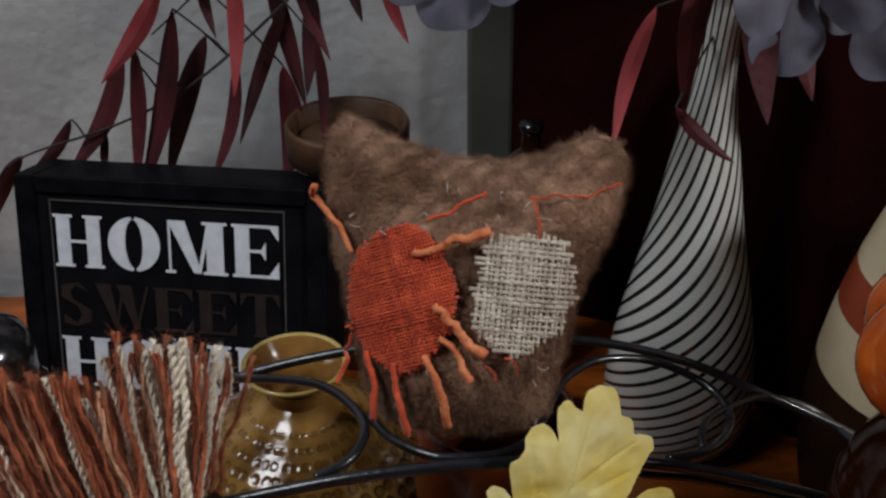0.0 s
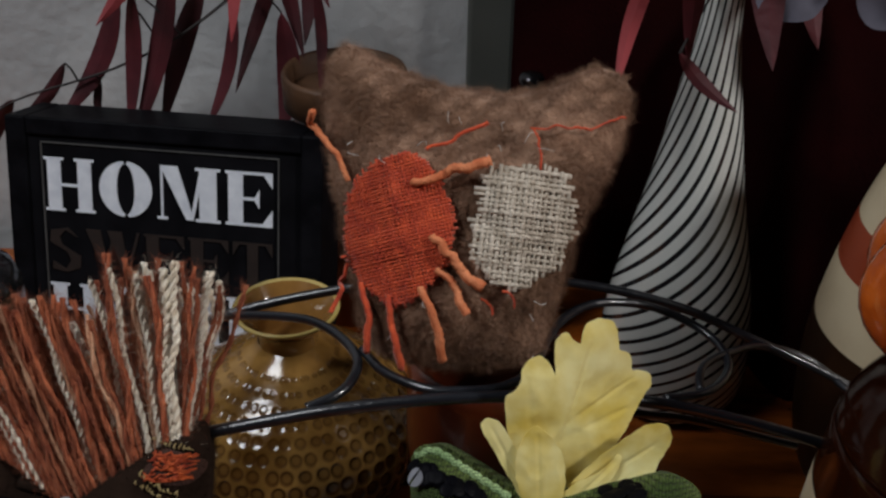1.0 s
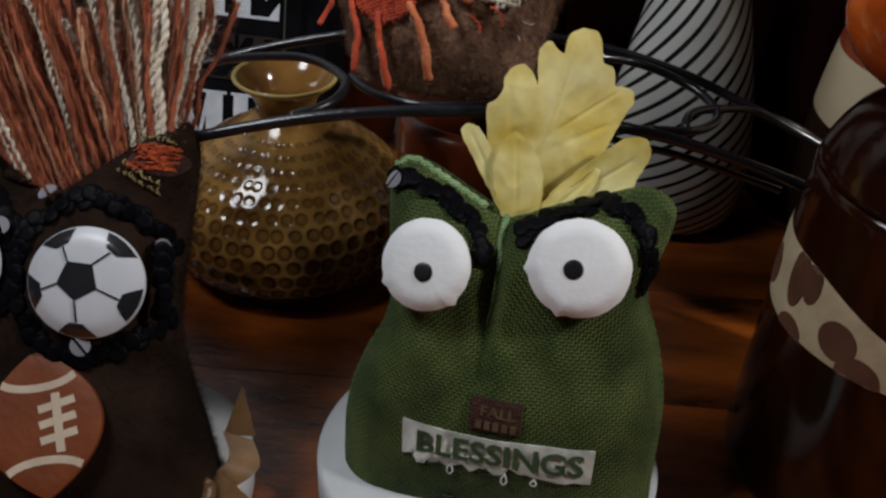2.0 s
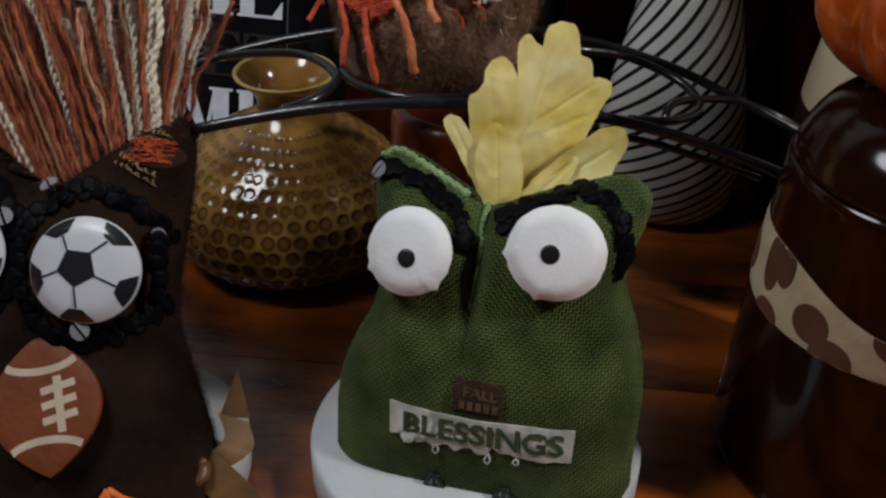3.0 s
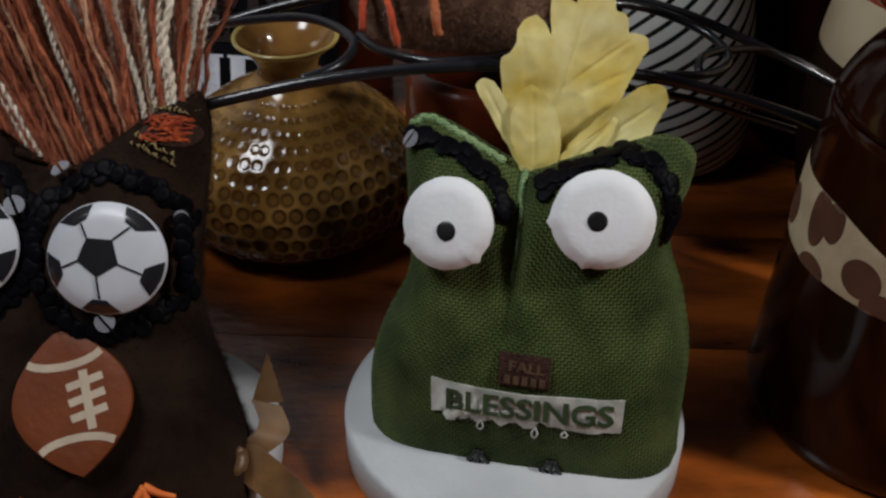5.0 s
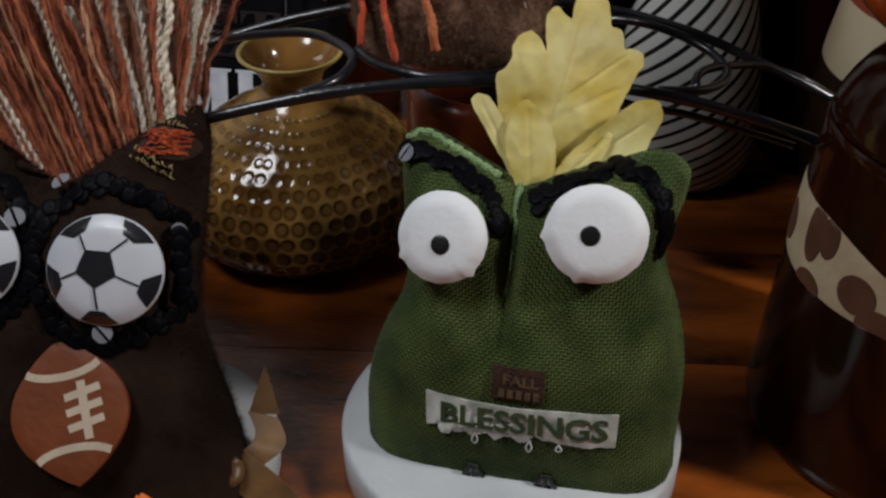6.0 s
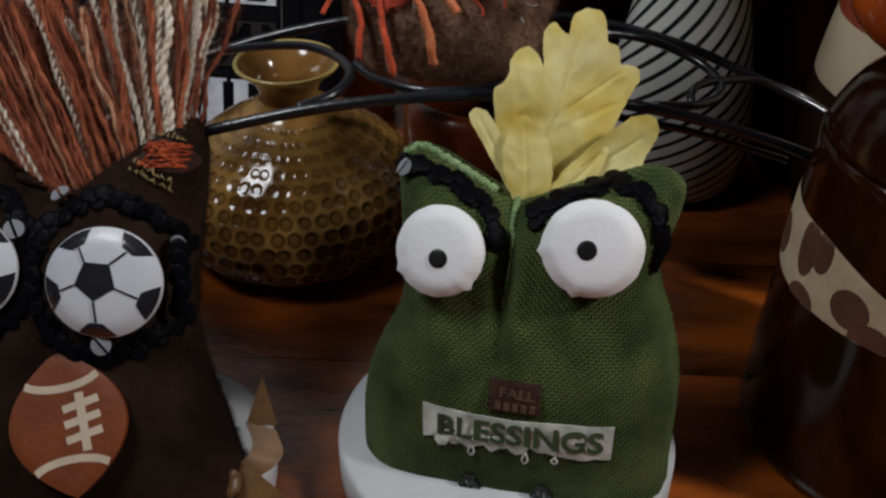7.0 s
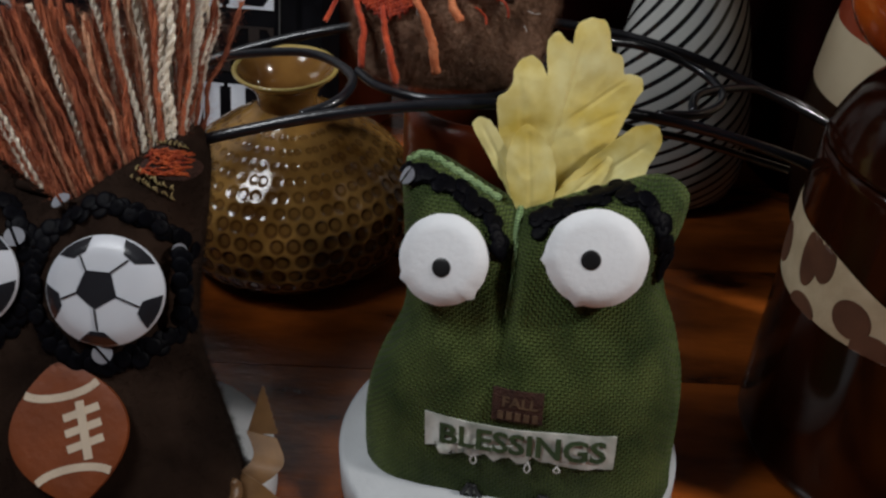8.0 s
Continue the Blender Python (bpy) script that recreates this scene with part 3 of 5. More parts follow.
# ---- the honeycomb vase ----
def honeycomb_vase():
    ob = thing("vase", pose(-0.0300, 0.511, TABLE), "round amber glazed ceramic vase with honeycomb dimples and narrow neck", "vase")
    shape = spline([(0.044, 0.0, 0), (0.0590, 0.0045, 0), (0.0690, 0.0150, 0), (0.0720, 0.0290, 0), (0.0688, 0.0440, 0), (0.0575, 0.0590, 0), (0.0412, 0.0720, 0), (0.0245, 0.0818, 0), (0.0160, 0.0885, 0)], 190)
    n, verts, glaze_shade = 540, [], []
    rows, run = 13, 0.0
    for step, p in enumerate(shape):
        run += (p - shape[max(step - 1, 0)]).length
        for i in range(n):
            a = 2 * math.pi * i / n
            row = (run - 0.014) / 0.0086
            best = 9.0
            for q in (math.floor(row), math.floor(row) + 1):
                if not 0 <= q < rows:
                    continue
                count = 47
                col = a / (2 * math.pi) * count + 0.5 * (q % 2) + 0.12 * math.sin(q * 5.1)
                du = (col - round(col)) * 2 * math.pi * p.x / count
                dv = (row - q) * 0.0086 * (1.0 + 0.1 * math.sin(q * 2.3 + round(col) * 1.7))
                du += 0.0009 * math.sin(q * 3.1 + round(col) * 2.3)
                best = min(best, math.hypot(du, dv))
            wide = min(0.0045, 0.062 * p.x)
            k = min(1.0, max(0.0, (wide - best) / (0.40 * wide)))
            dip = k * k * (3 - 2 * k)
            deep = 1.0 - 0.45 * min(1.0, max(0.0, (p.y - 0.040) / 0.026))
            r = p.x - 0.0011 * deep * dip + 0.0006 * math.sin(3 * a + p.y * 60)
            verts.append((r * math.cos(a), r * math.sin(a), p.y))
            # Darkest on each dimple's slope, with recess shade put into the colour.
            glaze_shade.append((0.20 + 0.80 * deep) * min(0.95, 0.50 * dip + 0.62 * math.exp(-((best - 0.76 * wide) / (0.20 * wide)) ** 2)))
    faces = [(j * n + i, j * n + (i + 1) % n, (j + 1) * n + (i + 1) % n, (j + 1) * n + i) for j in range(len(shape) - 1) for i in range(n)]
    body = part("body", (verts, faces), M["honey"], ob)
    layer = body.data.attributes.new("glaze_shade", "FLOAT", "POINT")
    layer.data.foreach_set("value", glaze_shade)
    lip = [(0.0158, 0.0875), (0.0158, 0.093), (0.0185, 0.0995), (0.0245, 0.1050), (0.0278, 0.1078), (0.0282, 0.1092), (0.0272, 0.1098), (0.0255, 0.1088)]
    part("neck", lathe(lip[:4], 72), M["inside"], ob, "glossy brown flared neck")
    part("lip", lathe(lip[3:], 72), M["lip"], ob, "pale honey-coloured lip")
    part("inside", lathe([(0.0256, 0.1088), (0.0215, 0.1040), (0.0165, 0.098), (0.0142, 0.088), (0.016, 0.080), (0.001, 0.070)], 72), M["inside"], ob, "brown glazed inside of the neck")
    part("base", lathe([(0.0005, 0.0004), (0.0418, 0.0004), (0.0425, 0.001)], 60), M["inside"], ob)
    return ob


honeycomb_vase()


# ---- the striped glass vase ----
striped = thing("glass_vase", pose(0.192, 0.590, TABLE), "tall teardrop white glass vase with thin black spiral stripes", "vase")
outer = spline([(0.030, 0.0, 0), (0.041, 0.008, 0), (0.0455, 0.030, 0), (0.0425, 0.070, 0), (0.0345, 0.112, 0), (0.0260, 0.152, 0), (0.0200, 0.187, 0), (0.0125, 0.232, 0), (0.0105, 0.262, 0), (0.0125, 0.295, 0), (0.0150, 0.305, 0)], 90)
part("body", lathe([(p.x, p.y) for p in outer] + [(0.0135, 0.304), (0.0095, 0.262), (0.011, 0.235)], 96), M["spiral"], striped)
part("base", lathe([(0.0005, 0.0005), (0.0295, 0.0005), (0.0302, 0.0015)], 60), M["spiral"], striped)


# ---- pots behind and below ----
under_pot = thing("pot", pose(0.076, 0.452, TABLE), "rust-orange glazed round pot under the iron stand", "pot")
part("body", lathe([(0.0005, 0.0005), (0.026, 0.0005), (0.032, 0.012), (0.037, 0.045), (0.0395, 0.085), (0.039, 0.118), (0.037, 0.128), (0.034, 0.127), (0.036, 0.115), (0.032, 0.03), (0.001, 0.02)], 64), M["rust_pot"], under_pot)
back_pot = thing("flower_pot", pose(-0.015, 0.675, TABLE - 0.0), "dark brown clay pot with a wide rim beside the sign", "pot")
part("body", lathe([(0.0005, 0.0005), (0.026, 0.0005), (0.031, 0.10), (0.034, 0.160), (0.032, 0.160), (0.028, 0.10), (0.001, 0.09)], 56), M["rust_pot"], back_pot)
part("rim", lathe([(0.034, 0.152), (0.0390, 0.154), (0.0395, 0.174), (0.0380, 0.177), (0.0360, 0.175), (0.033, 0.156)], 56), M["clay_pot"], back_pot, "brown clay rim")
part("soil", lathe([(0.0005, 0.166), (0.034, 0.164), (0.0345, 0.160)], 40), M["clay_pot"], back_pot, "dry brown filling")


# ---- the black iron scroll stand ----
def arch(x, y):
    return Vector((x, y, 0.116 - 1.48 * (x - 0.07) ** 2))


def wire(name, plan, radius, n=70, label=""):
    flat = spline([(x, y, 0) for x, y in plan], n)
    part(name, tube([arch(p.x, p.y) for p in flat], radius, 10), M["iron"], stand, label)


stand = thing("iron_stand", pose(0, 0, 0), "arched black wrought-iron scroll stand with two rails and loops", "stand")
wire("rail", [(-0.125, 0.455), (-0.049, 0.461), (0.005, 0.463), (0.107, 0.469), (0.163, 0.467), (0.202, 0.458), (0.255, 0.452)], 0.0023)
wire("rail", [(-0.125, 0.385), (-0.045, 0.373), (0.014, 0.374), (0.081, 0.380), (0.141, 0.388), (0.187, 0.391), (0.217, 0.394)], 0.0025)
low = [(p.x, p.y, p.z - 0.0075 * min(1.0, (p.x - 0.105) / 0.03)) for p in (arch(x, y) for x, y in ((0.115, 0.3875), (0.135, 0.389), (0.16, 0.392), (0.205, 0.396)))]
part("rail", tube(spline(low, 60), 0.0017, 10), M["iron"], stand)
wire("scroll", [(-0.049, 0.460), (-0.020, 0.448), (-0.003, 0.438), (0.011, 0.422), (0.019, 0.405), (0.017, 0.390), (0.011, 0.382), (0.001, 0.377)], 0.0021)
wire("scroll", [(0.020, 0.413), (0.031, 0.396), (0.048, 0.384), (0.063, 0.3825), (0.079, 0.386), (0.091, 0.398), (0.099, 0.421), (0.108, 0.440), (0.124, 0.455), (0.149, 0.461), (0.171, 0.453), (0.180, 0.439), (0.178, 0.422), (0.165, 0.403), (0.146, 0.392)], 0.0020, 110)
wire("scroll", [(0.163, 0.404), (0.164, 0.413), (0.169, 0.425), (0.182, 0.439), (0.202, 0.4555), (0.227, 0.460), (0.243, 0.448), (0.247, 0.436)], 0.0019, 80)
part("end_bar", tube(spline([arch(0.217, 0.394), (0.226, 0.402, 0.083), (0.236, 0.422, 0.078), (0.246, 0.440, 0.073), (0.252, 0.452, 0.067)], 30), 0.0016, 8), M["iron"], stand)
part("foot", tube(spline([arch(0.252, 0.452), (0.249, 0.449, 0.03), (0.246, 0.446, TABLE + 0.002)], 24), 0.0025, 8), M["iron"], stand)
for y in (0.385, 0.455):
    part("foot", tube(spline([arch(-0.124, y), (-0.140, y, 0.03), (-0.148, y, TABLE + 0.002)], 24), 0.0025, 8), M["iron"], stand)


# ---- cloth figures ----
def cushion(outline, front, back, offset, extra=None, power=2.6, rings=22, n=110, centre=None):
    """A stuffed body: rounded front and back that meet in a seam."""
    def swell(s):
        return max(0.0, 1 - s ** power) ** 0.62

    def near(x, z, s):
        y = offset - front * swell(s)
        y += 0.0012 * noise.noise(Vector((x * 70, z * 70, 3.0))) * (1 - s ** 4)
        return y + (extra(x, z) * (1 - s ** 6) if extra else 0.0)

    return plate(outline, near, lambda x, z, s: offset + back * swell(s), rings, n, centre, seam=True)


def inside(poly, x, z):
    hit = False
    for (x0, z0), (x1, z1) in zip(poly, poly[1:] + poly[:1]):
        if (z0 > z) != (z1 > z) and x < (x1 - x0) * (z - z0) / (z1 - z0) + x0:
            hit = not hit
    return hit


def weave(poly, surface, pitch, radius, lift, seed, slant=0.0, fray=0.002):
    """Threads crossing over and under inside an outline, with frayed ends."""
    r = random.Random(seed)
    xs, zs = [p[0] for p in poly], [p[1] for p in poly]
    cx, cz = sum(xs) / len(xs), sum(zs) / len(zs)
    reach, geos = max(max(xs) - min(xs), max(zs) - min(zs)) * 0.6, []
    t = math.radians(slant)
    count = int(reach / pitch)
    for axis in (0, 1):
        for i in range(-count, count + 1):
            path, jitter = [], r.uniform(-0.2, 0.2) * pitch
            steps = int(2 * reach / pitch * 2)
            extra = r.random() * fray
            thick = radius * r.uniform(0.75, 1.25)
            kept = []
            for j in range(steps + 1):
                along = -reach + j * pitch / 2
                a, b = (along, i * pitch + jitter) if axis else (i * pitch + jitter, along)
                x, z = cx + a * math.cos(t) - b * math.sin(t), cz + a * math.sin(t) + b * math.cos(t)
                if inside(poly, x, z):
                    kept.append((x, z, along))
            if len(kept) < 2:
                continue
            for sign, end in ((-1, kept[0]), (1, kept[-1])):
                a = end[2] + sign * extra
                da, db = (a - end[2], 0) if axis else (0, a - end[2])
                more = (end[0] + da * math.cos(t) - db * math.sin(t), end[1] + da * math.sin(t) + db * math.cos(t), a)
                kept = [more] + kept if sign < 0 else kept + [more]
            for x, z, along in kept:
                wave = math.cos(math.pi * along / pitch + math.pi * (i % 2) + math.pi * axis)
                path.append(surface.out(x, z, lift + 0.55 * radius * wave))
            geos.append(tube(path, thick, 5))
    return joined(*geos)


def strand(surface, a, b, lift0, lift1, radius, seed, n=12):
    """A loose end of jute that starts on the cloth and stands off it."""
    r = random.Random(seed)
    path = []
    for i in range(n):
        s = i / (n - 1)
        x, z = a[0] + (b[0] - a[0]) * s, a[1] + (b[1] - a[1]) * s
        bow = 0.0012 * math.sin(math.pi * s + r.random() * 0.1)
        path.append(surface.on(x + bow, z + bow * 0.6, lift0 + (lift1 - lift0) * s))
    return tube(spline(path, 28), radius, 8, twist=1500, lobes=0.16, taper=lambda s: 0.85 + 0.3 * s)


# ---- the brown plush figure on the stand ----
def brown_plush():
    ob = thing("plush_ornament", pose(0.0548, 0.3915, 0.1180, -30, 0, -5), "fuzzy brown stuffed ornament with two ear corners and burlap patches", "ornament")
    outline = [(-0.0603, 0.122), (-0.0510, 0.1325), (-0.0370, 0.126), (-0.018, 0.1195), (0.0007, 0.1165), (0.022, 0.1165), (0.041, 0.1225), (0.0500, 0.1280), (0.0600, 0.1280), (0.0675, 0.1215), (0.0685, 0.112),
               (0.0625, 0.089), (0.0510, 0.061), (0.0440, 0.028), (0.0350, 0.006), (0.0088, 0.000), (-0.0250, 0.002), (-0.0373, 0.016), (-0.0470, 0.051), (-0.0570, 0.0885)]

    def lumps(x, z):
        return 0.0050 * noise.noise(Vector((x * 48, 1.7, z * 48))) + 0.0020 * noise.noise(Vector((x * 110, 5.1, z * 110)))

    geo = cushion(outline, 0.020, 0.026, 0.017, lumps, centre=(0.002, 0.062))
    part("body", geo, M["brown_fur"], ob)
    s = Surface(geo)
    tagged(part("fur", blades(geo, 120000, 0.0032, 0.00006, 5, droop=0.1, swirl=0.55), M["brown_fur"], ob, "short fuzzy brown pile"), kind="stuff")
    red = oval(-0.0225, 0.0565, 0.0225, 0.0295, 40)
    red = [(x + 0.0010 * math.sin(9 * i), z + 0.0010 * math.cos(7 * i)) for i, (x, z) in enumerate(red)]
    tagged(part("red_patch", weave(red, s, 0.00140, 0.00062, 0.0034, 3, slant=18, fray=0.0028), M["red_jute"], ob, "round rust-red open-weave jute patch"), kind="stuff")
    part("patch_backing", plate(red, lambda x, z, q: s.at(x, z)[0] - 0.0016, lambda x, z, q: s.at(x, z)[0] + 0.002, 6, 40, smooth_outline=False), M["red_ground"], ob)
    tan = [(0.0125, 0.0823), (0.0290, 0.0840), (0.0430, 0.0827), (0.0480, 0.0655), (0.0440, 0.0466), (0.0240, 0.0350), (0.0080, 0.0470)]
    tagged(part("burlap_patch", weave(tan, s, 0.00215, 0.00096, 0.0044, 4, slant=-3, fray=0.0040), M["tan_jute"], ob, "frayed natural burlap patch"), kind="stuff")
    ends = [((-0.043, 0.075), (-0.059, 0.101), 0.0013), ((-0.016, 0.0755), (0.0125, 0.083), 0.0019), ((-0.008, 0.055), (0.0145, 0.037), 0.0019), ((-0.013, 0.086), (0.0110, 0.099), 0.0008),
            ((-0.0347, 0.034), (-0.0286, 0.009), 0.0014), ((-0.0225, 0.030), (-0.017, 0.005), 0.0014), ((-0.010, 0.034), (-0.0005, 0.0096), 0.0017), ((-0.006, 0.041), (0.0074, 0.026), 0.0016), ((-0.040, 0.042), (-0.046, 0.021), 0.0009)]
    for i, (a, b, r) in enumerate(ends):
        part("jute_strand", strand(s, a, b, 0.0045, 0.0080, r, i), M["orange_jute" if r > 0.0015 or i == 0 else "red_jute"], ob, "loose orange jute end")
    for a, b in (((0.029, 0.099), (0.051, 0.1005)), ((0.051, 0.1005), (0.063, 0.108)), ((0.030, 0.099), (0.033, 0.085)), ((0.026, 0.030), (0.021, 0.036)), ((0.013, 0.032), (0.018, 0.026))):
        part("red_thread", strand(s, a, b, 0.0040, 0.0048, 0.00048, 9), M["red_jute"], ob, "thin red thread")
    r = random.Random(11)
    for i in range(16):
        x, z = r.uniform(-0.045, 0.052), r.choice([r.uniform(0.085, 0.122), r.uniform(0.01, 0.035), r.uniform(0.085, 0.122)])
        a = r.uniform(0, 6.28)
        d = r.uniform(0.002, 0.0055)
        pts = [s.on(x, z, 0.0045), s.on(x + d * math.cos(a) * 0.5, z + d * math.sin(a) * 0.5, 0.0066), s.on(x + d * math.cos(a), z + d * math.sin(a), 0.0046)]
        part("pale_fibre", tube(spline(pts, 8), 0.00012, 4), M["thread_white"], ob, "stray pale fibre")
    return ob


brown_plush()


def foam_base(name, x, y, radius=0.0730):
    ob = thing(name, pose(x, y, TABLE), "round white foam disc on the table under a stuffed owl ornament", "stand", "white foam discs")
    part("disc", lathe([(0.0005, 0.0004), (radius - 0.0015, 0.0004), (radius - 0.0002, 0.0015), (radius, 0.0180), (radius - 0.0008, 0.0196), (radius - 0.0025, 0.0203), (0.0005, 0.0203)], 128), M["white_foam"], ob)
    return ob


foam_base("foam_disc", 0.0905, 0.335)
foam_base("foam_disc", -0.0630, 0.3130, 0.0550)


def sequin_geometry(r):
    """A thin cupped sequin with a hole."""
    prof = [(r * 0.07, -0.0001), (r * 0.55, 0.0), (r * 0.85, -0.0002), (r, -0.0005), (r * 0.98, -0.0007), (r * 0.55, -0.00025), (r * 0.07, -0.0003)]
    v, f = lathe(prof + [prof[0]], 14)
    return [(x, -z, y) for x, y, z in v], f


def slit_sequin_geometry(r):
    """A cupped clear sequin split by a slit into two slightly folded halves."""
    halves = []
    for sign in (1, -1):
        arc = [(r * math.cos(a), r * math.sin(a)) for a in np.linspace(0.12, math.pi - 0.12, 14)]
        pts = [(x, sign * (z + 0.04 * r)) for x, z in arc]
        halves.append(plate(pts if sign > 0 else pts[::-1], lambda x, z, q: -0.0005 + 0.22 * abs(z), lambda x, z, q: -0.0001 + 0.22 * abs(z), 4, 14, smooth_outline=False))
    return joined(*halves)


SEQUIN = {}


def sequin(parent, surface, x, z, lift, r, seed, white=False):
    rnd = random.Random(seed)
    key = (round(r, 4), white)
    if key not in SEQUIN:
        ob = mesh_object("sequin", *(slit_sequin_geometry(r) if white else sequin_geometry(r)), M["sequin_glint" if white else "sequin"])
        SEQUIN[key] = ob.data
    else:
        ob = new("sequin", SEQUIN[key])
    y, normal = surface.at(x, z)
    tilt = Vector((rnd.uniform(-0.10, 0.10), 0, rnd.uniform(-0.10, 0.10)))
    put_under(ob, parent, "clear sequin with a pale painted-in glint" if white else "", facing(Vector((x, y, z)) + normal * lift, (normal + tilt).normalized(), rnd.uniform(0, 180)))


# ---- the green burlap owl ----
def green_owl():
    ob = thing("owl_ornament", pose(0.092, 0.2975, -0.0205, -18, 0, -9), "stuffed green burlap owl with white button eyes on a white disc", "ornament", "stuffed owls")
    outline = [(-0.0585, 0.128), (-0.0500, 0.1350), (-0.0380, 0.1310), (-0.0240, 0.1240), (-0.0105, 0.1190), (0.0060, 0.1240), (0.0240, 0.1300), (0.0414, 0.1360), (0.0530, 0.1310), (0.0535, 0.1190), (0.0485, 0.0960),
               (0.0560, 0.0750), (0.0615, 0.0520), (0.0620, 0.0180), (0.0605, -0.0140), (0.0340, -0.0205), (0.0000, -0.0212), (-0.0340, -0.0205), (-0.0622, -0.0150), (-0.0675, 0.0120), (-0.0672, 0.0320), (-0.0625, 0.0500), (-0.0540, 0.0720), (-0.0565, 0.1005)]

    def shape(x, z):
        seam = 0.0075 * math.exp(-((x + 0.0095) / 0.0034) ** 2) * min(1.0, max(0.0, (z - 0.045) / 0.045))
        brows = -0.0050 * (math.exp(-((x + 0.036) / 0.020) ** 2 - ((z - 0.112) / 0.017) ** 2) + math.exp(-((x - 0.026) / 0.022) ** 2 - ((z - 0.117) / 0.017) ** 2))
        belly = -0.006 * math.exp(-(x / 0.045) ** 2 - ((z - 0.045) / 0.035) ** 2)
        folds = 0.0010 * math.sin(x * 210 + z * 90) * math.exp(-((z - 0.066) / 0.016) ** 2)
        return seam + brows + belly + folds

    geo = cushion(outline, 0.026, 0.030, 0.022, shape, power=4.2, centre=(-0.001, 0.062))
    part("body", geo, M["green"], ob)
    s = Surface(geo)
    seam = [s.on(-0.0090 + 0.0005 * math.sin(z * 150), z, 0.0004) for z in np.linspace(0.078, 0.117, 24)]
    part("seam_fold", tube(seam, 0.0011, 8, taper=lambda q: 0.35 + 0.9 * q), M["green_seam"], ob, "pale folded centre seam")
    hem = [s.on(x, z, 0.0002) for x, z in ((-0.0560, 0.130), (-0.049, 0.1335), (-0.038, 0.1295), (-0.027, 0.1240), (-0.018, 0.1195))]
    part("ear_hem", tube(spline(hem, 40), 0.0017, 8, twist=700, lobes=0.25), M["green_seam"], ob, "frayed pale ear seam")
    for i, (x, z, rx, rz, px, pz, n) in enumerate(((-0.0345, 0.0992, 0.0178, 0.0176, 0.0014, -0.0026, (-0.20, -1, 0.24)), (0.0223, 0.1074, 0.0192, 0.0183, -0.0020, -0.0006, (0.05, -1, 0.22)))):
        y, _ = s.at(x, z)
        m = facing(Vector((x, y - 0.0012, z)), n)
        eye = part("button", disc(rx, rz, 0.0042, 0.0016, 44, 0.018, i, (215, 320) if i == 0 else (255, 185)), M["white_cloth"], ob, "white cloth-covered button eye", m=m)
        part("pupil", disc(0.0037, 0.0037, 0.0004, 0.0002, 24), M["ink"], eye, "black dot", m=pose(px, -0.0058, pz))
    k = 0
    for pts, count in (([(-0.0535, 0.1270), (-0.046, 0.1272), (-0.036, 0.1235), (-0.026, 0.1195), (-0.0175, 0.1120), (-0.0140, 0.1035)], 26), ([(-0.0020, 0.1130), (0.004, 0.1180), (0.014, 0.1230), (0.026, 0.1285), (0.036, 0.1285), (0.043, 0.1220), (0.0465, 0.1120), (0.0470, 0.1010)], 36)):
        for p in spline([(x, z, 0) for x, z in pts], count):
            for j in range(2):
                rnd = random.Random(k)
                k += 1
                sequin(ob, s, p.x + rnd.uniform(-0.0016, 0.0016), p.y + rnd.uniform(-0.0018, 0.0018), 0.0014 + 0.0008 * j, 0.0032, k)
    sequin(ob, s, -0.0520, 0.1255, 0.0034, 0.0036, 901, True)
    # printed label and patch
    r = random.Random(2)
    low_edge = [(-0.037 + 0.075 * i / 24, -0.0072 + 0.0022 * (r.random() - 0.5) + 0.002 * math.sin(i * 1.9) * (i < 16)) for i in range(25)]
    strip = low_edge + [(0.0385, 0.0065), (0.020, 0.0070), (0.000, 0.0066), (-0.020, 0.0074), (-0.0375, 0.0085)]
    verts, faces = plate(strip, lambda x, z, q: -0.0005, lambda x, z, q: 0.0004, 8, 120, centre=(0, 0), smooth_outline=False)
    part("label_strip", wrapped((verts, faces), s, 0.0005, 0.0285, 0.0006, 2.0), M["label"], ob, "torn pale printed BLESSINGS label")
    part("word", wrapped(text_geometry("BLESSINGS", 0.0660, 0.0098), s, 0.0025, 0.0290, 0.0017, 1.2), M["label_ink"], ob, "dark green printed word BLESSINGS", smooth=False)
    for x, d in ((-0.0160, 0.005), (0.0055, 0.005), (0.017, 0.003)):
        loop = [s.on(x, 0.0215, 0.0008), s.on(x + 0.0012, 0.0215 - d * 0.6, 0.0014), s.on(x, 0.0215 - d, 0.0012), s.on(x - 0.0012, 0.0215 - d * 0.6, 0.0014), s.on(x + 0.0003, 0.0215, 0.0008)]
        part("loose_thread", tube(spline(loop, 24), 0.00035, 5), M["thread_white"], ob, "loop of loose white thread")
    square = [(-0.010 + 0.002 * i, -0.0068) for i in range(10)] + [(0.010, -0.0068 + 0.00134 * i) for i in range(10)] + [(0.010 - 0.002 * i, 0.0066) for i in range(10)] + [(-0.010, 0.0066 - 0.00134 * i) for i in range(10)]
    part("patch", wrapped(plate(square, lambda x, z, q: -0.0005, lambda x, z, q: 0.0004, 8, 40, centre=(0, 0), smooth_outline=False), s, -0.0005, 0.0455, 0.0006, 1.5), M["patch"], ob, "small brown woven patch with worn lettering")
    part("patch_word", wrapped(text_geometry("FALL", 0.0140, 0.0045), s, 0.0005, 0.0472, 0.0013), M["patch_ink"], ob, smooth=False)
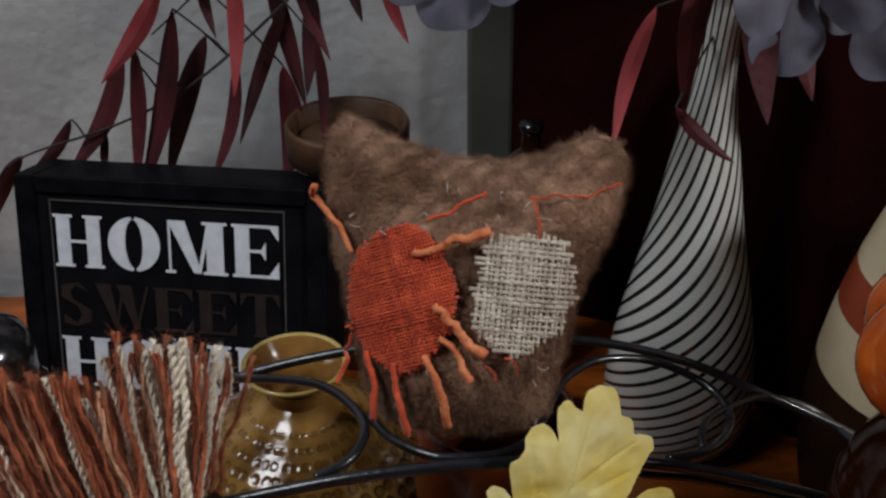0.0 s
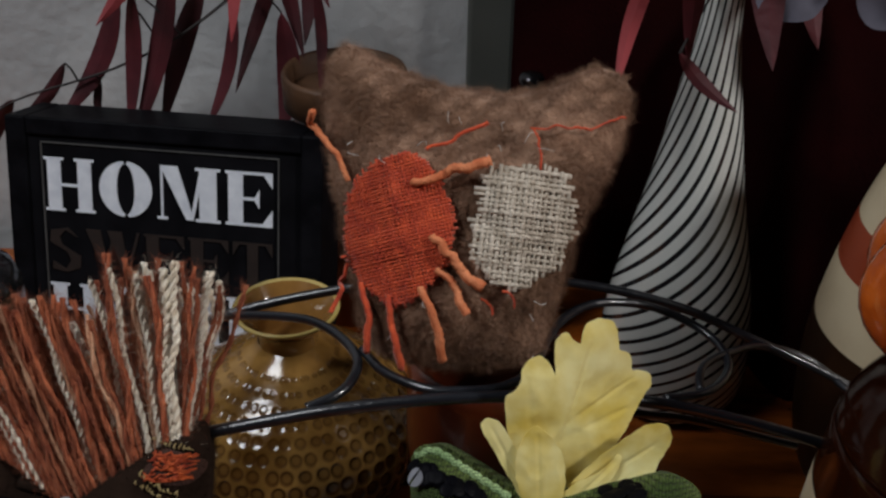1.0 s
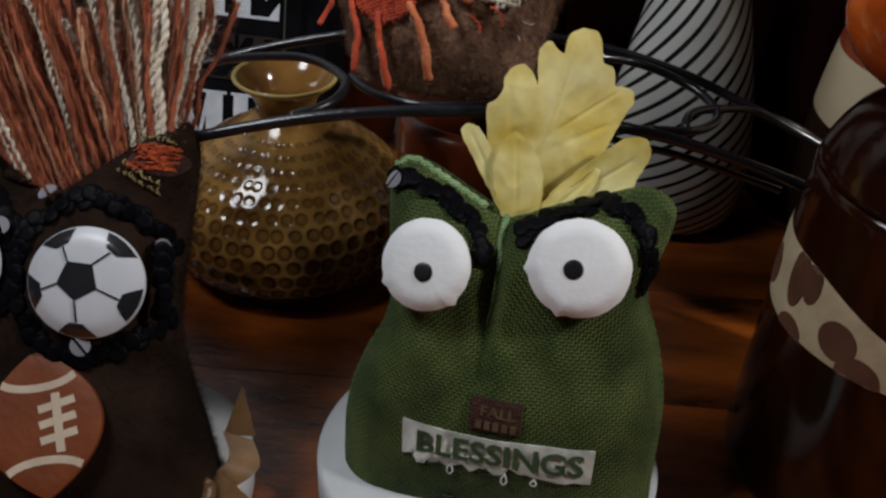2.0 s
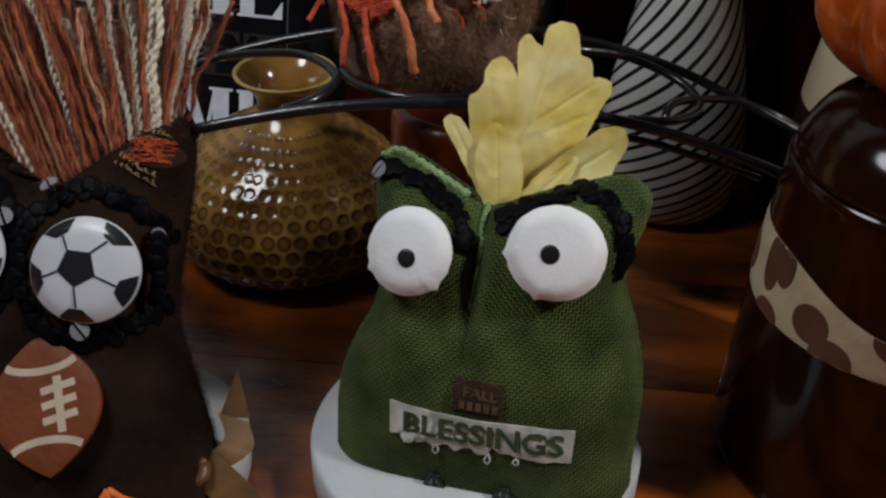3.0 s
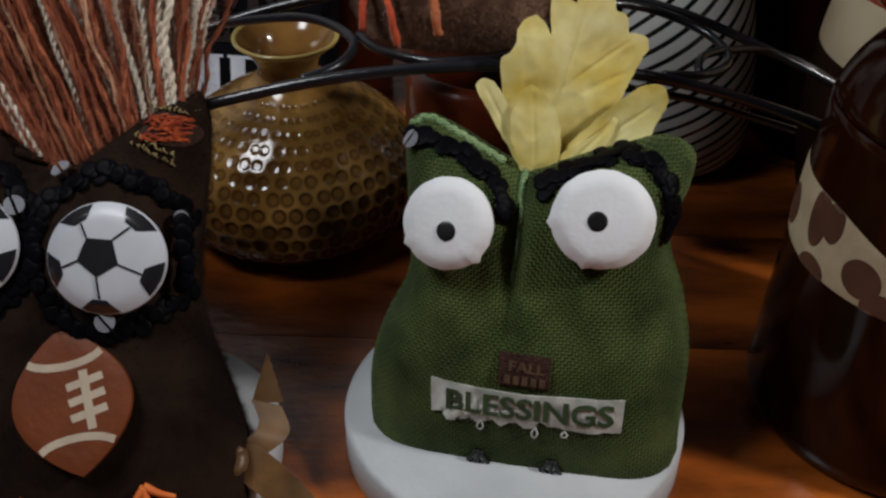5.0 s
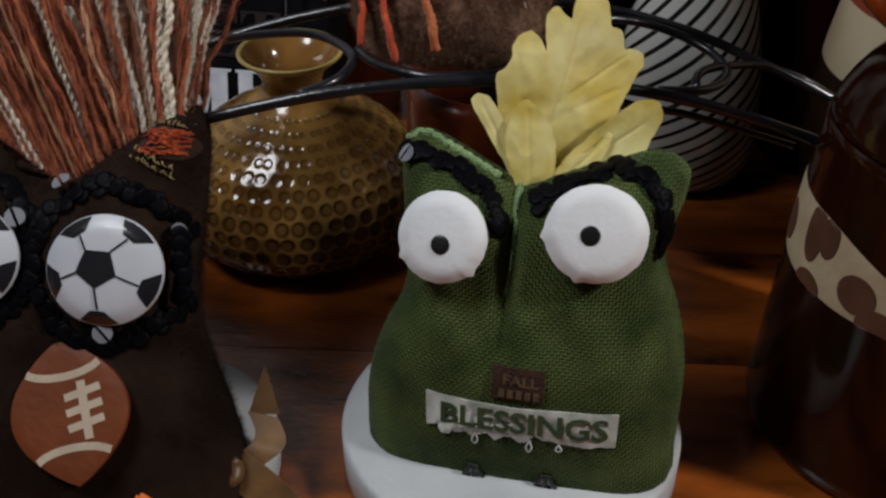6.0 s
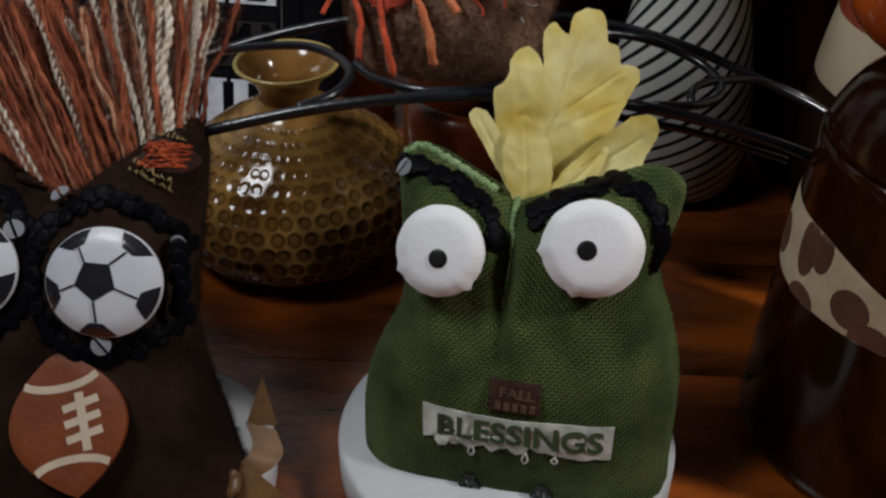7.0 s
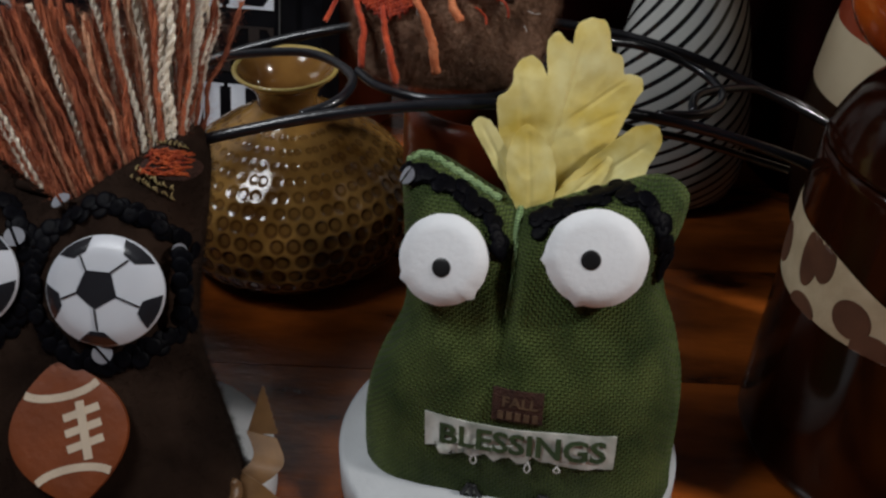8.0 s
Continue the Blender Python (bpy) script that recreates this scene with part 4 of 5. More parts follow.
    for i in range(5):
        part("print_bar", wrapped(polygon(slab(-0.0011, 0.0011, -0.0017, 0.0017), -0.0002, 0.0002), s, -0.0068 + 0.0034 * i, 0.0412, 0.0012), M["patch_ink"], ob, smooth=False)
    for x in (-0.0165, 0.0130):
        for d, lean in ((-0.0035, 0.0022), (0.0, 0.0), (0.0035, -0.0022)):
            path = [s.on(x + d * 0.3, 0.0050, 0.0006), s.on(x + d * 0.8, 0.0015, 0.0012), s.on(x + d * 1.2, -0.0015, 0.0008)]
            part("toe", tube(spline(path, 10), 0.0009, 6), M["ink"], ob, "black stitched toe")
        part("toe_print", wrapped(plate(oval(0, 0, 0.0022, 0.0017, 16), lambda x0, z0, q: -0.0004, lambda x0, z0, q: 0.0003, 3, 16), s, x, 0.0010, 0.0004), M["label"], ob)
    return ob


owl = green_owl()


def fabric_leaf(name, outline, parent, m, material, bend, centre, veins, label="", n=120):
    """A cloth leaf: thin, creased along its veins and cupped."""
    def lift(x, z):
        y = bend * ((x - centre[0]) ** 2 + 0.5 * (z - centre[1]) ** 2) * 18
        for ax, az, bx, bz in veins:
            dx, dz = bx - ax, bz - az
            k = max(0.0, min(1.0, ((x - ax) * dx + (z - az) * dz) / (dx * dx + dz * dz)))
            y += 0.00035 * math.exp(-(((x - ax - k * dx) ** 2 + (z - az - k * dz) ** 2) / 0.0008 ** 2))
        return y + 0.0022 * noise.noise(Vector((x * 36, 4.2 + bend * 9, z * 36))) + 0.0007 * abs(noise.noise(Vector((x * 120, 1.2, z * 120 + bend * 40))))

    ragged = [(p.x + 0.0005 * noise.noise(Vector((p.x * 300, 0, p.y * 300))), p.y + 0.0011 * noise.noise(Vector((p.x * 260, 7, p.y * 260)))) for p in spline([(x, z, 0) for x, z in outline], n, closed=True)]
    return part(name, plate(ragged, lambda x, z, q: lift(x, z), lambda x, z, q: lift(x, z) + 0.00035, 22, n, centre, smooth_outline=False), material, parent, label, m=m)


crest = thing("leaf_crest", pose(0.0925, 0.3565, 0.0850, -17, 0, 6), "yellow artificial oak leaves standing up from the green owl", "leaf")
oak = [(0.002, -0.004), (-0.0060, 0.010), (-0.0100, 0.024), (-0.0112, 0.0330), (-0.0112, 0.0410), (-0.0065, 0.0450), (-0.0045, 0.0530), (0.0010, 0.0565), (0.0055, 0.0540), (0.0078, 0.0470), (0.0074, 0.0580), (0.0085, 0.0635), (0.0120, 0.0662), (0.0172, 0.0615), (0.0195, 0.0690), (0.0262, 0.0712),
       (0.0315, 0.0680), (0.0330, 0.0590), (0.0375, 0.0560), (0.0385, 0.0490), (0.0440, 0.0490), (0.0462, 0.0440), (0.0425, 0.0370), (0.0395, 0.0310), (0.0330, 0.0200), (0.0240, 0.0080), (0.0120, -0.0030)]
fabric_leaf("oak_leaf", oak, crest, pose(0, 0.002, 0), M["leaf"], 0.10, (0.014, 0.034), [(0.004, 0.0, 0.022, 0.062), (0.000, 0.012, -0.003, 0.048), (0.013, 0.030, 0.038, 0.046), (0.012, 0.024, 0.036, 0.034)], "lobed yellow cloth oak leaf", 190)
side = [(0.004, -0.006), (0.012, 0.006), (0.020, 0.014), (0.029, 0.0215), (0.0375, 0.0285), (0.0455, 0.0320), (0.0505, 0.0300), (0.0520, 0.0235), (0.0475, 0.0150), (0.0450, 0.0080), (0.0395, 0.0020), (0.032, -0.004), (0.018, -0.010)]
fabric_leaf("oak_leaf", side, crest, pose(0, -0.0055, 0), M["leaf"], -0.10, (0.028, 0.010), [(0.006, -0.004, 0.045, 0.022), (0.02, 0.0, 0.044, 0.010)], "paler yellow side leaf")
left = [(0.001, -0.006), (-0.007, 0.004), (-0.0135, 0.016), (-0.0180, 0.0240), (-0.0218, 0.0320), (-0.0190, 0.0345), (-0.0140, 0.0325), (-0.0085, 0.0230), (-0.003, 0.012), (0.002, 0.004), (0.005, -0.006)]
fabric_leaf("oak_leaf", left, crest, pose(0, -0.005, 0), M["leaf_tip"], 0.25, (-0.006, 0.012), [(0.000, -0.004, -0.017, 0.030)], "small curled yellow leaf", 70)
inner = [(-0.002, -0.006), (-0.0075, 0.008), (-0.0085, 0.020), (-0.0040, 0.0300), (0.0015, 0.0312), (0.0075, 0.0240), (0.0105, 0.0150), (0.0100, 0.004), (0.006, -0.006)]
fabric_leaf("oak_leaf", inner, crest, pose(0, -0.0075, 0), M["leaf"], 0.45, (0.001, 0.012), [(0.001, -0.006, 0.000, 0.028)], "folded inner yellow leaf", 60)
front = [(0.005, -0.006), (0.008, 0.003), (0.0160, 0.0090), (0.0250, 0.0130), (0.0330, 0.0200), (0.0310, 0.0125), (0.0240, 0.0050), (0.0160, -0.004)]
fabric_leaf("oak_leaf", front, crest, pose(0, -0.0060, 0), M["leaf"], 0.25, (0.018, 0.006), [(0.008, -0.004, 0.030, 0.016)], "folded inner yellow leaf", 60)
part("leaf_stem", tube([(0.003, 0.000, 0.002), (0.002, 0.002, -0.006), (0.001, 0.006, -0.014)], 0.0017, 8), M["green_seam"], crest, "green wrapped stem")


# ---- the brown felt owl ----
def twisted_yarn(path, ply, pitch, phase):
    """Two plies wound round each other along a path, loosening towards the tip."""
    geos = []
    for turn in (0.0, math.pi):
        run, line = 0.0, []
        for i, p in enumerate(path):
            if i:
                run += (p - path[i - 1]).length
            a = phase + turn + 2 * math.pi * run / pitch
            loose = 0.80 + 0.35 * (i / (len(path) - 1)) ** 4
            line.append(p + Vector((math.cos(a), math.sin(a), 0)) * ply * loose)
        geos.append(tube(line, ply, 7))
    return joined(*geos)


def brown_owl():
    ob = thing("owl_ornament", pose(-0.090, 0.2675, -0.0205, -34, 0, -5), "stuffed brown felt owl with yarn hair and soccer ball badges", "ornament", "stuffed owls")
    outline = [(0.0405, 0.1655), (0.0450, 0.1560), (0.0455, 0.1300), (0.0450, 0.1000), (0.0470, 0.0800), (0.0540, 0.0640), (0.0650, 0.0420), (0.0725, 0.0200), (0.0690, -0.0080), (0.0350, -0.0300), (-0.0050, -0.0345), (-0.0450, -0.0340), (-0.0800, -0.0200),
               (-0.0870, 0.0200), (-0.0840, 0.0440), (-0.0725, 0.0660), (-0.0640, 0.0800), (-0.0580, 0.1000), (-0.0600, 0.1300), (-0.0610, 0.1560), (-0.0562, 0.1665), (-0.0400, 0.1500), (-0.0250, 0.1350), (-0.0050, 0.1345), (0.0120, 0.1470), (0.0270, 0.1580)]

    def shape(x, z):
        ball = -0.003 * math.exp(-((x - 0.0155) / 0.02) ** 2 - ((z - 0.098) / 0.02) ** 2)
        return ball + 0.0014 * noise.noise(Vector((x * 32, 8.0, z * 32)))

    geo = cushion(outline, 0.022, 0.034, 0.020, shape, power=6.5, centre=(-0.005, 0.07))
    part("body", geo, M["felt"], ob)
    s = Surface(geo)
    tagged(part("felt_nap", blades(geo, 60000, 0.0024, 0.00006, 6, droop=0.2), M["felt"], ob, "short brown felt pile"), kind="stuff")
    edge = [s.on(x, z, 0.0006) for x, z in ((-0.028, 0.1345), (-0.005, 0.1325), (0.012, 0.1450), (0.027, 0.1560), (0.0390, 0.1630))]
    part("top_hem", tube(spline(edge, 40), 0.0022, 8), M["felt"], ob, "turned brown hem")
    for cx in (0.0157, -0.0440):
        y, nrm = s.at(cx, 0.0987)
        badge = part("ball_badge", disc(0.0240, 0.0212, 0.0030, 0.0020, 56), M["badge_white"], ob, "glossy tin badge printed as a soccer ball", m=facing(Vector((cx + 0.0040, y - 0.0028, 0.0974)), (-0.06, -1, 0.02)))

        def face(x, z):
            q = min(1.0, math.hypot(x / 0.0240, z / 0.0212))
            return -0.0030 - 0.0020 * (1 - q * q) + (0 if q < 0.82 else (q - 0.82) / 0.18 * 0.0018) - 0.0001

        def spot(points):
            v, f = plate(points, lambda x, z, q: face(x, z) - 0.00018, lambda x, z, q: face(x, z) + 0.0005, 6, len(points) * 4, smooth_outline=False)
            return v, f

        def dense(points):
            out = []
            for (x0, z0), (x1, z1) in zip(points, points[1:] + points[:1]):
                out += [(x0 + (x1 - x0) * i / 4, z0 + (z1 - z0) * i / 4) for i in range(4)]
            return out

        five = [(-0.0016 + 0.0086 * math.cos(math.radians(a)) * 1.02, 0.0006 + 0.0080 * math.sin(math.radians(a))) for a in (126, 198, 270, 342, 54)]
        part("black_spot", spot(dense(five)), M["badge_black"], badge, "black pentagon")
        for a in (54, 126, 198, 270, 342):
            q = math.radians(a)
            rim = [(0.0236 * math.cos(q + d), 0.0208 * math.sin(q + d)) for d in (-0.34, -0.17, 0, 0.17, 0.34)]
            tips = [(0.0172 * math.cos(q + 0.16), 0.0158 * math.sin(q + 0.16)), (0.0172 * math.cos(q - 0.16), 0.0158 * math.sin(q - 0.16))]
            part("black_spot", spot(dense(rim + tips)), M["badge_black"], badge, "black pentagon")
            line = [(five[i][0], five[i][1]) for i in range(5) if abs(((math.degrees(math.atan2(five[i][1], five[i][0])) - a + 180) % 360) - 180) < 25]
            if line:
                x0, z0 = line[0]
                x1, z1 = 0.0166 * math.cos(q), 0.0152 * math.sin(q)
                part("seam_line", tube([(x0 + (x1 - x0) * i / 6, face(x0 + (x1 - x0) * i / 6, z0 + (z1 - z0) * i / 6) - 0.0001, z0 + (z1 - z0) * i / 6) for i in range(7)], 0.00045, 5), M["badge_black"], badge)
        k = int(cx * 1e5)
        for i in range(96):
            a = 2 * math.pi * i / 96
            rnd = random.Random(k + i)
            q = 1 + rnd.uniform(-0.07, 0.07)
            sequin(ob, s, cx + 0.0018 + 0.0300 * q * math.cos(a), 0.0994 + 0.0302 * q * math.sin(a), 0.0008 + 0.0004 * (i % 3), 0.0036, k + i)
        for x, z in ((-0.0200, 0.0285), (0.0245, 0.0150), (0.0045, -0.0252)):
            sequin(ob, s, cx + x, 0.0987 + z, 0.0046, 0.0038, k + int(x * 9000), True)
    # the football nose
    fx, fz, hh, ww, lean = 0.0090, 0.0415, 0.0285, 0.0240, math.radians(17)

    def tilted(x, z):
        return x * math.cos(lean) - z * math.sin(lean), x * math.sin(lean) + z * math.cos(lean)

    def half_width(t):
        return ww * max(0.0, 1 - t * t) ** 0.96

    edge = [(half_width(t) + 0.0002, hh * t) for t in np.linspace(-1, 1, 25)] + [(-half_width(t) - 0.0002, hh * t) for t in np.linspace(1, -1, 25)[1:-1]]
    y, nrm = s.at(fx, fz)
    nose = part("football", plate([tilted(x, z) for x, z in edge], lambda x, z, q: -0.0024 if q < 0.98 else -0.0019, lambda x, z, q: 0.0, 8, 72, centre=(0, 0), smooth_outline=False), M["ball_orange"], ob, "orange painted wooden football nose", m=facing(Vector((fx, y - 0.0012, fz)), (-0.05, -1, 0.12), 0))

    def stroke(pts, w, front=-0.00255):
        geos = []
        for (ax, az), (bx, bz) in zip(pts, pts[1:]):
            far = math.hypot(bx - ax, bz - az)
            nx, nz = (bz - az) / far * w, -(bx - ax) / far * w
            geos.append(polygon([tilted(x, z) for x, z in ((ax - nx, az - nz), (ax + nx, az + nz), (bx + nx, bz + nz), (bx - nx, bz - nz))], front, -0.0015))
        return joined(*geos)

    for sign in (1, -1):
        line = []
        for t in np.linspace(-1, 1, 9):
            z = sign * hh * (0.60 - 0.12 * (1 - t * t))
            line.append((t * half_width(z / hh) * 0.96, z))
        part("white_stripe", stroke(line, 0.0015), M["ball_line"], nose, "pale painted stripe", smooth=False)
    part("lacing", stroke([(0.0066, 0.0110), (0.0072, -0.0115)], 0.0017, -0.0028), M["ball_line"], nose, "pale painted lacing", smooth=False)
    for k in range(3):
        z = 0.0064 - 0.0060 * k
        part("lacing", stroke([(-0.0008, z - 0.0010), (0.0142, z + 0.0014)], 0.0015), M["ball_line"], nose, "pale painted lacing", smooth=False)
    # feet
    for cx, low in ((0.0395, 0.0), (-0.010, -0.011)):
        for dx, dz in ((-0.007, -0.009), (0.002, -0.0105), (0.011, -0.0015)):
            path = [s.on(cx - 0.001, 0.0115 + low, 0.0015), s.on(cx + dx * 0.5, 0.0105 + low + dz * 0.45, 0.003), s.on(cx + dx, max(0.0012, 0.0105 + dz) + low, 0.002)]
            part("toe", tube(spline(path, 10), 0.0017, 6, taper=lambda q: 1.15 - 0.5 * q), M["claw"], ob, "orange felt toe")
    # embroidered tag on the ear
    tag = part("ear_tag", wrapped(plate([(-0.0085, -0.0055), (0.0075, -0.0040), (0.0085, 0.0050), (-0.0050, 0.0060)], lambda x, z, q: -0.0004, lambda x, z, q: 0.0005, 6, 40, centre=(0, 0)), s, 0.0350, 0.1475, 0.0006, -14), M["patch"], ob, "orange embroidered ear patch with gold stitches")
    rt = random.Random(77)
    for i in range(70):
        x, z, a = 0.0350 + rt.uniform(-0.0075, 0.0075), 0.1478 + rt.uniform(-0.0048, 0.0052), rt.uniform(-0.5, 0.9)
        d = rt.uniform(0.0012, 0.0026)
        part("stitch", tube([s.out(x - d * math.cos(a), z - d * math.sin(a), 0.0012), s.out(x, z, 0.0026 + rt.random() * 0.0008), s.out(x + d * math.cos(a), z + d * math.sin(a), 0.0012)], 0.00045, 5), M["tag_orange"], tag)
    for x0, z0, x1, z1, count in ((0.0265, 0.1560, 0.0420, 0.1545, 12), (0.0245, 0.1440, 0.0385, 0.1375, 14), (0.0240, 0.1410, 0.0400, 0.1340, 12)):
        for i in range(count):
            x, z = x0 + (x1 - x0) * i / (count - 1) + rt.uniform(-0.0006, 0.0006), z0 + (z1 - z0) * i / (count - 1)
            a, d = rt.uniform(0.6, 2.4), rt.uniform(0.0012, 0.0024)
            part("gold_stitch", tube([s.out(x, z, 0.0010), s.out(x + d * math.cos(a) * 0.6, z + d * math.sin(a) * 0.6, 0.0030), s.out(x + d * math.cos(a), z + d * math.sin(a), 0.0016)], 0.00034, 5), M["tag_gold"], tag)
    # yarn hair
    r = random.Random(21)
    cords = {"yarn_rust": [], "yarn_cream": [], "yarn_tan": []}
    for layer in range(5):
        for i in range(52):
            u = i / 51
            base = -0.060 + 0.0990 * u + r.uniform(-0.001, 0.001)
            bz = 0.131 + 0.033 * max(0.0, (base + 0.005) / 0.050) - 0.004 if base > -0.005 else 0.131 + 0.033 * max(0.0, (-base - 0.005) / 0.055) - 0.004
            tall = 0.2255 if base > 0.020 else 0.2085
            top = base + 0.005 - 0.062 * (1 - math.exp(-(0.040 - base) / 0.03)) + r.uniform(-0.0045, 0.0045)
            tz = tall + r.uniform(-0.008, 0.004) - 0.002 * layer
            y0 = 0.010 + 0.0026 * layer
            y1 = y0 - 0.004 + 0.0050 * layer + r.uniform(-0.003, 0.003)
            way = []
            for q in (0.0, 0.2, 0.4, 0.6, 0.8, 1.0):
                sway = 0.0019 * min(1.0, 3 * q)
                way.append((base + (top - base) * q + r.uniform(-sway, sway), y0 + (y1 - y0) * q + r.uniform(-sway, sway * 0.5), bz + (tz - bz) * q))
            path = spline(way, 64)
            light = 0.30 if base > 0.018 else 0.09
            kind = r.choices(["yarn_rust", "yarn_cream", "yarn_tan"], [0.84 - light, light, 0.16])[0]
            if kind == "yarn_cream":
                cord = twisted_yarn(path, r.uniform(0.00060, 0.00105), r.uniform(0.0070, 0.0100), r.uniform(0, 6.28))
            else:
                cord = twisted_yarn(path, r.uniform(0.00040, 0.00085), r.uniform(0.014, 0.030), r.uniform(0, 6.28))
            cords[kind].append(cord)
            part("yarn_strand", cord, M[kind], ob)
    for k, (kind, some) in enumerate(cords.items()):
        tagged(part("loose_fibre", blades(joined(*some), (300 if kind == "yarn_cream" else 700) * len(some), 0.0042, 0.000045, 30 + k, droop=-0.8), M[kind], ob, "fine stray yarn fibres"), kind="stuff")
    return ob


brown_owl()


# ---- the tan ribbon ----
def band(path, width, side, thick=0.0006):
    """A ribbon along a path; side is the direction of its width."""
    verts, faces = [], []
    pts = spline(path, 30)
    for p in pts:
        for w, t in ((-0.5, 0), (0.5, 0), (0.5, thick), (-0.5, thick)):
            verts.append(p + Vector(side) * width * w + Vector((0, -t, t * 0.5)))
    for i in range(29):
        for q in range(4):
            e = (q + 1) % 4
            faces.append((i * 4 + q, i * 4 + e, i * 4 + 4 + e, i * 4 + 4 + q))
    faces += [(0, 1, 2, 3), (116, 119, 118, 117)]
    return verts, faces


bow = thing("ribbon_bow", pose(0, 0, 0), "tan satin ribbon bow with pinked ends on the white disc", "ribbon")
part("tail", band([(-0.0190, 0.2890, -0.0130), (-0.0100, 0.2850, -0.0165), (0.0010, 0.2800, -0.0240), (0.0150, 0.2700, -0.0330), (0.0300, 0.2590, -0.0395)], 0.0150, (0.42, 0.62, 0.66)), M["ribbon"], bow, "flat ribbon tail", smooth=False)
part("tail", band([(-0.0180, 0.2920, -0.0150), (-0.0095, 0.2990, -0.0120), (-0.0075, 0.3050, -0.0100), (-0.0115, 0.3120, -0.0050)], 0.0130, (0.92, 0.10, -0.36)), M["ribbon"], bow, "folded ribbon tail with pinked end", smooth=False)
teeth = [(0.0065 - 0.0068 * i / 12 + (0.0007 if i % 2 else 0.0), 0.0005 + 0.0200 * i / 12) for i in range(13)]
part("pinked_end", polygon([(-0.0062, 0.0)] + teeth, -0.0003, 0.0003), M["ribbon"], bow, smooth=False, m=pose(-0.0115, 0.3118, -0.0052, -40, 0, 2))
part("loop", band([(-0.0220, 0.2870, -0.0120), (-0.0330, 0.2780, -0.0060), (-0.0420, 0.2740, -0.0100), (-0.0380, 0.2750, -0.0160), (-0.0230, 0.2850, -0.0150)], 0.009, (0.3, 0.45, 0.84)), M["ribbon"], bow, "crumpled ribbon loop", smooth=False)
part("knot", tube(spline([(-0.0235, 0.2850, -0.0175), (-0.0215, 0.2840, -0.0140), (-0.0190, 0.2860, -0.0105), (-0.0170, 0.2890, -0.0080)], 24), 0.0036, 16, twist=240, lobes=0.30, taper=lambda s: 0.55 + 0.6 * math.sin(math.pi * s)), M["ribbon"], bow, "tight knot")


# ---- the amber jar ----
jar = thing("amber_jar", pose(0.2690, 0.366, TABLE), "dark amber glass jar with a cream flower-printed paper band", "jar")


def jar_radius(h):
    return 0.0700 - 0.0105 * (h / 0.155) ** 1.2


rings = [(0.0005, 0.0005), (0.062, 0.0005), (0.0675, 0.003), (0.0700, 0.008)] + [(jar_radius(h), h) for h in np.linspace(0.012, 0.146, 24)] + [(0.0594, 0.1500), (0.0500, 0.1506), (0.0005, 0.1506)]
part("body", lathe(rings, 96), M["amber_dark"], jar)
LOW, HIGH = 0.087, 0.120


def band_top(a):
    """The paper's upper edge, cut lower round the front."""
    u = min(1.0, max(0.0, (math.degrees(a) % 360 - 196) / 56))
    return HIGH - 0.016 * u * u * (3 - 2 * u)


def paper_band():
    n, k, verts, faces = 120, 8, [], []
    for i in range(n):
        a = 2 * math.pi * i / n
        for j in range(k):
            h = LOW + (band_top(a) - LOW) * j / (k - 1)
            R = jar_radius(h) + (0.0007 if 0 < j < k - 1 else 0.0003)
            verts.append((R * math.cos(a), R * math.sin(a), h))
    for i in range(n):
        e = (i + 1) % n
        faces += [(i * k + j, e * k + j, e * k + j + 1, i * k + j + 1) for j in range(k - 1)]
    return verts, faces


part("paper_band", paper_band(), M["paper"], jar, "cream paper band round the jar")


def band_spot(angle, h, ra, rh):
    pts = oval(0, 0, ra, rh, 26)

    def wrap(geo):
        out = []
        for x, y, z in geo[0]:
            a = math.radians(angle) + x / 0.064
            hh = min(band_top(a), max(LOW, h + z))
            R = jar_radius(hh) + y
            out.append((R * math.cos(a), R * math.sin(a), hh))
        return out, geo[1]

    return wrap(plate(pts, lambda x, z, q: 0.0011, lambda x, z, q: 0.0005, 5, 26, smooth_outline=False))


for a, h, ra, rh in ((194, 0.110, 0.0060, 0.013), (202, 0.113, 0.0055, 0.009), (197, 0.088, 0.008, 0.006), (219, 0.0985, 0.0085, 0.0080), (229, 0.089, 0.0090, 0.0075), (249, 0.105, 0.0085, 0.0080), (259, 0.099, 0.007, 0.007), (268, 0.090, 0.008, 0.008), (170, 0.100, 0.008, 0.009)):
    part("printed_petal", band_spot(a, h, ra, rh), M["paper_brown"], jar, "brown printed flower petal")
lid = part("lid", lathe([(0.0500, 0.1503), (0.0592, 0.1504), (0.0586, 0.1530), (0.0570, 0.1570), (0.0540, 0.1630), (0.0495, 0.1695), (0.0430, 0.1750), (0.0340, 0.1795), (0.0200, 0.1825), (0.0005, 0.1832)], 80), M["amber_dark"], jar, "domed dark amber lid")


def pumpkin_geometry(r, h, lobes=8):
    verts, n, k = [], 96, 22
    for i in range(n):
        a = 2 * math.pi * i / n
        for j in range(k):
            q = math.pi * j / (k - 1)
            rr = r * math.sin(q) * (0.84 + 0.16 * abs(math.cos(lobes * a / 2))) + 0.0004
            verts.append((rr * math.cos(a), rr * math.sin(a), h * (1 - math.cos(q)) * 0.5))
    faces = [(i * k + j, ((i + 1) % n) * k + j, ((i + 1) % n) * k + j + 1, i * k + j + 1) for i in range(n) for j in range(k - 1)]
    return verts, faces


